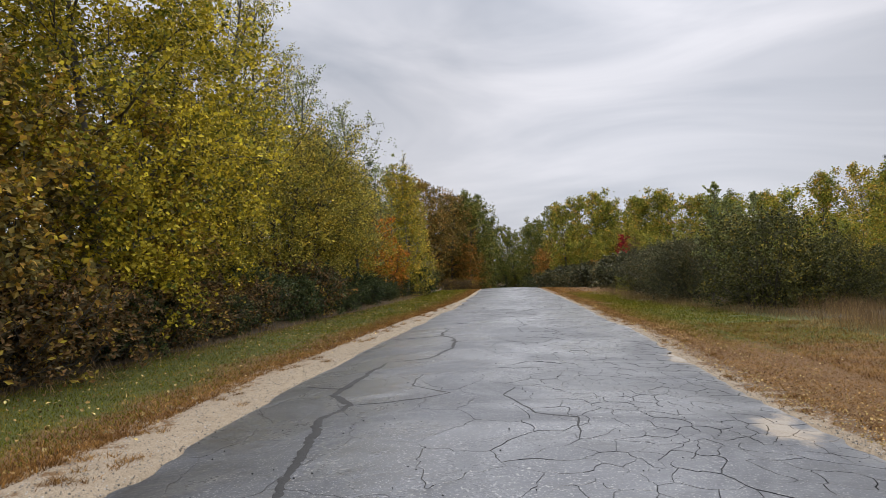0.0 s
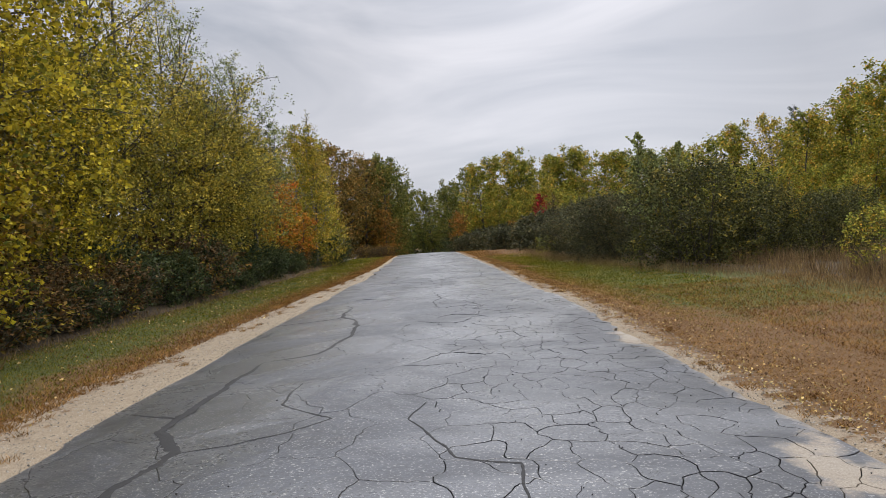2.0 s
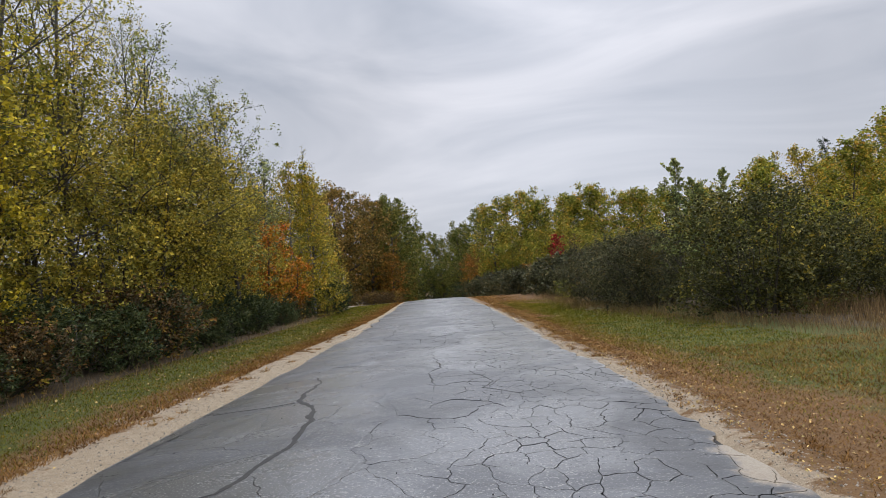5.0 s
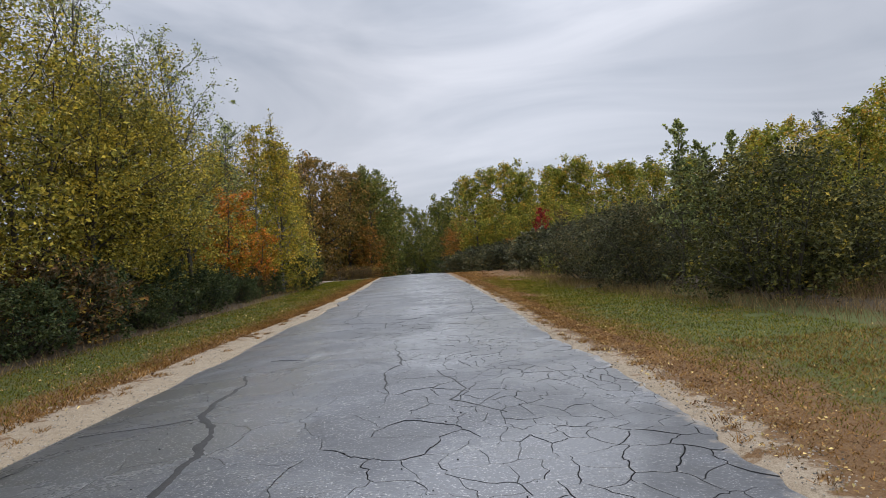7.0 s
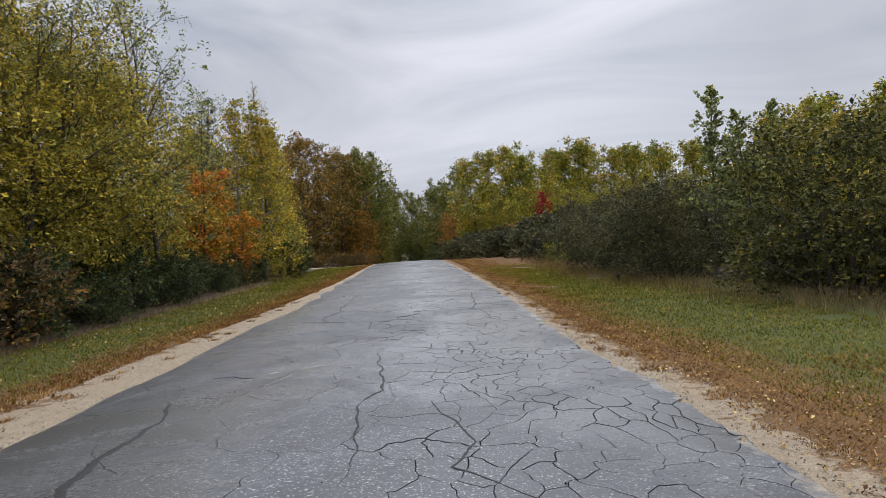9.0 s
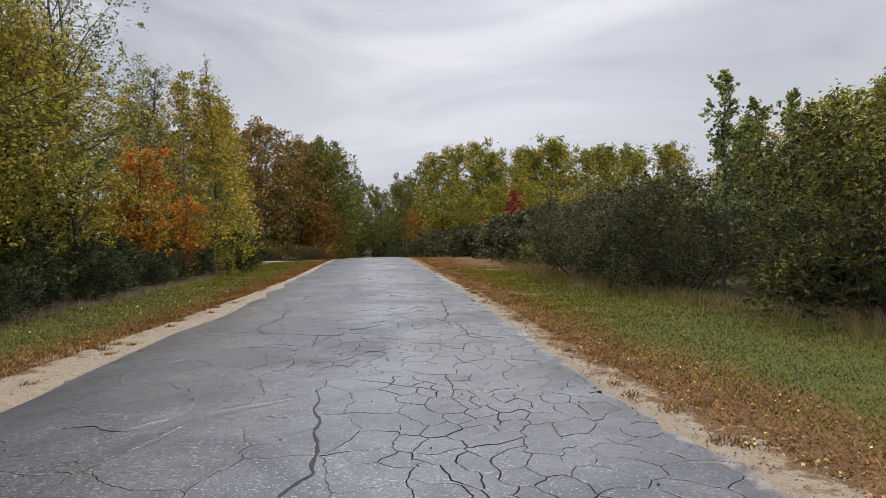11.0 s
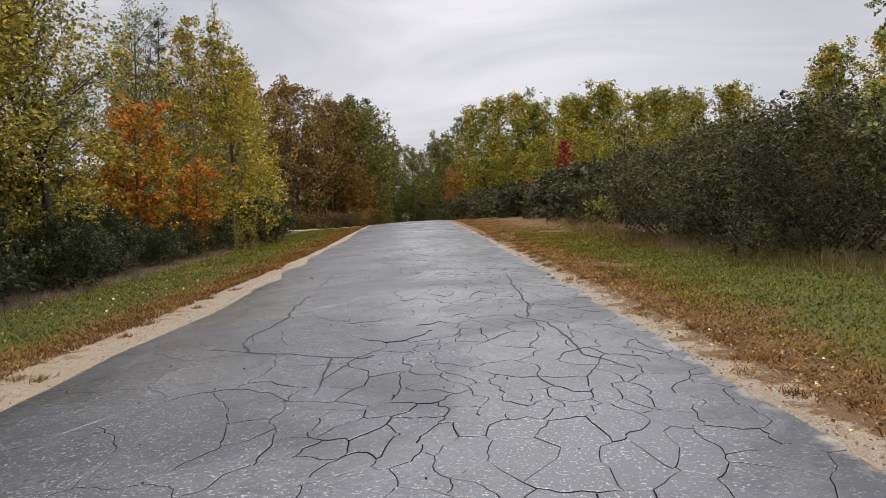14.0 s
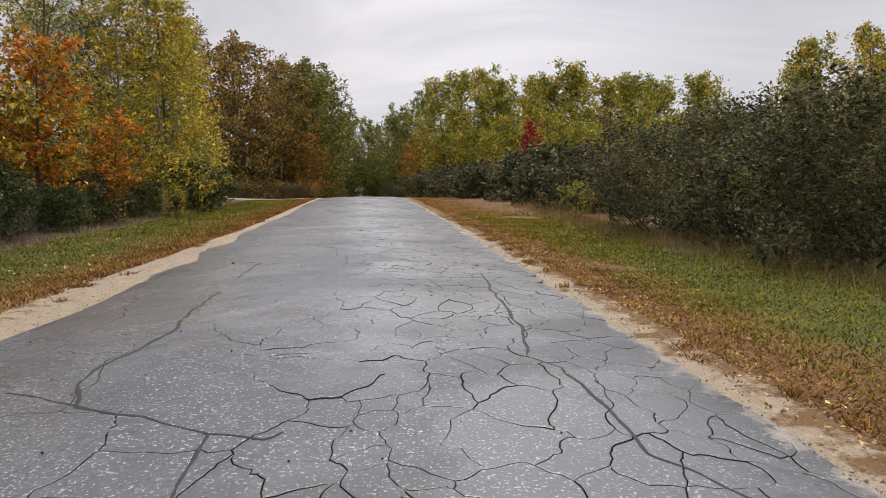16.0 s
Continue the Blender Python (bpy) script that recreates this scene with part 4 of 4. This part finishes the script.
seam([(-2.0, 25.6), (-2.8, 26.1)], 0.010, 9)
seam([(0.3, 6.4), (0.3, 7.3), (0.1, 7.4), (-0.1, 7.5), (-0.5, 8.6), (-0.4, 9.1)], 0.010, 10)
seam([(-0.5, 17.2), (-0.7, 18.5), (-0.5, 19.2), (-0.8, 21.6)], 0.012, 11)
seam([(0.7, 16.0), (0.2, 16.7), (0.4, 17.2), (0.0, 18.6)], 0.010, 12)

order = np.argsort(S[:, 1])
near_n, rest = 0, []
for i in order:
    it = piece(i)
    if it is None:
        continue
    if S[i][1] > 4.0 and near_n < 300:
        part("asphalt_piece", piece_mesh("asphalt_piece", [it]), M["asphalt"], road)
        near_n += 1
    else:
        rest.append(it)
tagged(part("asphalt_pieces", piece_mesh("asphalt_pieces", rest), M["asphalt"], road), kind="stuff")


# ---------- grass, fallen leaves, pebbles ----------
def blades(name, label, mat, seed, n, where, height, lean=0.5, width=0.006, thicken=True):
    """n blades of grass; where(rng, n) gives their x and y."""
    rg = np.random.default_rng(seed)
    x, y = where(rg, n)
    n = len(x)
    p = np.stack([x, y, ground_z(x, y) - 0.01], 1)
    h = height * rg.uniform(0.45, 1.25, (n, 1))
    az = rg.uniform(0, 2 * np.pi, n)
    side = np.stack([np.cos(az), np.sin(az), np.zeros(n)], 1)
    tip = rg.normal(size=(n, 3)) * [lean, lean, 0] + [0, 0, 1]
    far = np.clip(y / 14, 1, 3.2)[:, None] if thicken else 1.0
    wd = width * far
    v = np.stack([p - side * wd, p + side * wd, p + tip * h], 1).reshape(-1, 3)
    me = quick_mesh(name, v, np.arange(3 * n).reshape(n, 3))
    return tagged(part(name, me, mat, None), label, "grass", kind="stuff")


def near_bias(rg, n, a, b):
    return a + (b - a) * rg.random(n) ** 1.6


def patchy(x, y, sc, seed, keep):
    return np.array([noise.noise(Vector((float(a) * sc, float(b) * sc, seed))) > keep for a, b in zip(x, y)])


def left_grass(rg, n):
    y = near_bias(rg, n, 4, 62)
    return edge_l(y) - np.interp(y, [0, 22, 30, 40, 60], [1.15, 1.15, 0.95, 0.7, 0.6]) - 3.1 * rg.random(n) ** 0.9, y


def left_dry(rg, n):
    y = near_bias(rg, n, 4, 62)
    return edge_l(y) - np.interp(y, [0, 22, 30, 40, 60], [0.85, 0.9, 0.65, 0.35, 0.25]) - np.abs(rg.normal(size=n)) * 0.45, y


def right_dry(rg, n):
    y = near_bias(rg, n, 6, 62)
    return edge_r(y) + 0.42 + np.abs(rg.normal(size=n)) * np.interp(y, [6, 14, 22, 36, 50], [1.8, 1.3, 0.6, 0.6, 1.4]), y


def right_green(rg, n):
    y = np.abs(14.5 + 30 * rg.random(n) ** 0.9 + rg.normal(size=n) * 2.0)
    x = edge_r(y) + 0.9 + 3.6 * rg.random(n)
    k_ = patchy(x, y, 0.5, 3.3, -0.42)
    return x[k_], y[k_]


def right_far(rg, n):
    y = near_bias(rg, n, 7, 20)
    return edge_r(y) + 2.0 + 4.2 * rg.random(n), y


def tufts(rg, n):
    c = 170
    cy = near_bias(rg, c, 5, 45)
    side = rg.random(c) < 0.35
    cx = np.where(side, edge_l(cy) - 0.25 - 0.6 * rg.random(c), edge_r(cy) + 0.08 + 0.5 * rg.random(c))
    i = rg.integers(0, c, n)
    return cx[i] + rg.normal(size=n) * 0.045, cy[i] + rg.normal(size=n) * 0.06


blades("dry_grass", "dry tufts of grass scattered over the sandy shoulder", M["straw"], 208, 9000, tufts, 0.06, 0.9, 0.004)
blades("mown_grass", "short green mown grass with yellowing blades", M["grass"], 201, 120000, left_grass, 0.042, 0.7)
blades("dry_grass", "straw-brown dry grass along the sandy shoulder", M["straw"], 202, 36000, left_dry, 0.06, 0.8)
blades("dry_grass", "straw-brown dry grass on the verge", M["straw"], 203, 110000, right_dry, 0.032, 1.4)
blades("mown_grass", "patch of fresh green grass beside the bushes", M["grass"], 204, 90000, right_green, 0.042, 0.9)
blades("dry_grass", "thin brown grass in front of the bushes", M["straw"], 205, 44000, right_far, 0.055, 0.9)


def weed_strip(rg, n):
    y = 12 + 38 * rg.random(n)
    x = np.interp(y, [12, 21, 26, 31, 36, 50], [8.0, 7.4, 6.1, 5.4, 4.8, 4.6]) + rg.normal(size=n) * 0.5
    return x, y


def weed_left(rg, n):
    y = 5 + 50 * rg.random(n)
    return edge_l(y) - 3.95 + rg.normal(size=n) * 0.3, y


blades("dry_weeds", "tall dead brown weeds at the foot of the bushes", M["weed"], 206, 9000, weed_strip, 0.34, 0.4, 0.004, False)


def weed_field(rg, n):
    y = 15.5 + 10 * rg.random(n)
    x = 8.2 + 8.5 * rg.random(n) ** 1.2
    k_ = patchy(x, y, 0.6, 7.7, -0.15)
    return x[k_], y[k_]


blades("dry_weeds", "waist-low field of dead brown weeds before the young trees", M["weed"], 209, 16000, weed_field, 0.5, 0.3, 0.006, False)
blades("dry_weeds", "brown weed stalks at the foot of the wood", M["weed"], 207, 3000, weed_left, 0.26, 0.45, 0.005, False)


def fallen(name, label, seed, n, where, size):
    rg = np.random.default_rng(seed)
    x, y = where(rg, n)
    p = np.stack([x, y, ground_z(x, y) + rg.uniform(0.012, 0.05, len(x))], 1)
    me = leaf_mesh(name, rg, p, size, 0.75, 3.0, 0.0, 0.14)
    return tagged(part(name, me, M["litter"], None), label, "leaves", kind="stuff")


def litter_left(rg, n):
    y = near_bias(rg, n, 4, 50)
    return edge_l(y) - 0.6 - 3.4 * rg.random(n) ** 0.8, y


def litter_right(rg, n):
    y = near_bias(rg, n, 6, 45)
    return edge_r(y) + 0.1 + np.abs(rg.normal(size=n)) * np.where(rg.random(n) < 0.75, 0.6, 1.9), y


fallen("fallen_leaves", "yellow and brown fallen leaves on the grass", 211, 2000, litter_left, 0.055)
fallen("fallen_leaves", "brown fallen leaves on the dry verge", 212, 7000, litter_right, 0.032)


def pebbles(name, seed, n, where):
    rg = np.random.default_rng(seed)
    x, y = where(rg, n)
    c = np.stack([x, y, ground_z(x, y) + 0.002], 1)
    o = np.array([(1, 0, 0), (0, 1, 0), (-1, 0, 0), (0, -1, 0), (0, 0, 0.8), (0, 0, -0.8)], float)
    r = rg.uniform(0.004, 0.013, (n, 1, 1)) * rg.uniform(0.7, 1.3, (n, 6, 1))
    t = np.array([(0, 1, 4), (1, 2, 4), (2, 3, 4), (3, 0, 4), (1, 0, 5), (2, 1, 5), (3, 2, 5), (0, 3, 5)])
    me = quick_mesh(name, (c[:, None] + o[None] * r).reshape(-1, 3), (np.arange(n)[:, None, None] * 6 + t[None]).reshape(-1, 3))
    return tagged(part(name, me, M["pebble"], None), "small pebbles on the sandy shoulder", "pebbles", kind="stuff")


def peb_left(rg, n):
    y = near_bias(rg, n, 4, 36)
    return edge_l(y) - 0.95 * rg.random(n) + 0.05, y


def peb_right(rg, n):
    y = near_bias(rg, n, 5, 36)
    return edge_r(y) + 0.5 * rg.random(n), y


pebbles("pebbles", 221, 5000, peb_left)
pebbles("pebbles", 222, 4000, peb_right)


def grit(rg, n):
    y = near_bias(rg, n, 4, 30)
    return edge_l(y) + 0.3 + (edge_r(y) - edge_l(y) - 0.5) * rg.random(n), y


gr = np.random.default_rng(231)
gxx, gyy = grit(gr, 260)
gz_ = road_z(gxx, gyy) + np.array([swell(float(a), float(b)) for a, b in zip(gxx, gyy)]) + 0.004
octa = np.array([(1, 0, 0), (0, 1, 0), (-1, 0, 0), (0, -1, 0), (0, 0, 0.8), (0, 0, -0.8)], float)
otri = np.array([(0, 1, 4), (1, 2, 4), (2, 3, 4), (3, 0, 4), (1, 0, 5), (2, 1, 5), (3, 2, 5), (0, 3, 5)])
gv = np.stack([gxx, gyy, gz_], 1)[:, None] + octa[None] * gr.uniform(0.004, 0.011, (260, 1, 1)) * gr.uniform(0.7, 1.3, (260, 6, 1))
tagged(part("grit", quick_mesh("grit", gv.reshape(-1, 3), (np.arange(260)[:, None, None] * 6 + otri[None]).reshape(-1, 3)), M["tar"], None), "dark loose grit lying on the asphalt", "grit", kind="stuff")
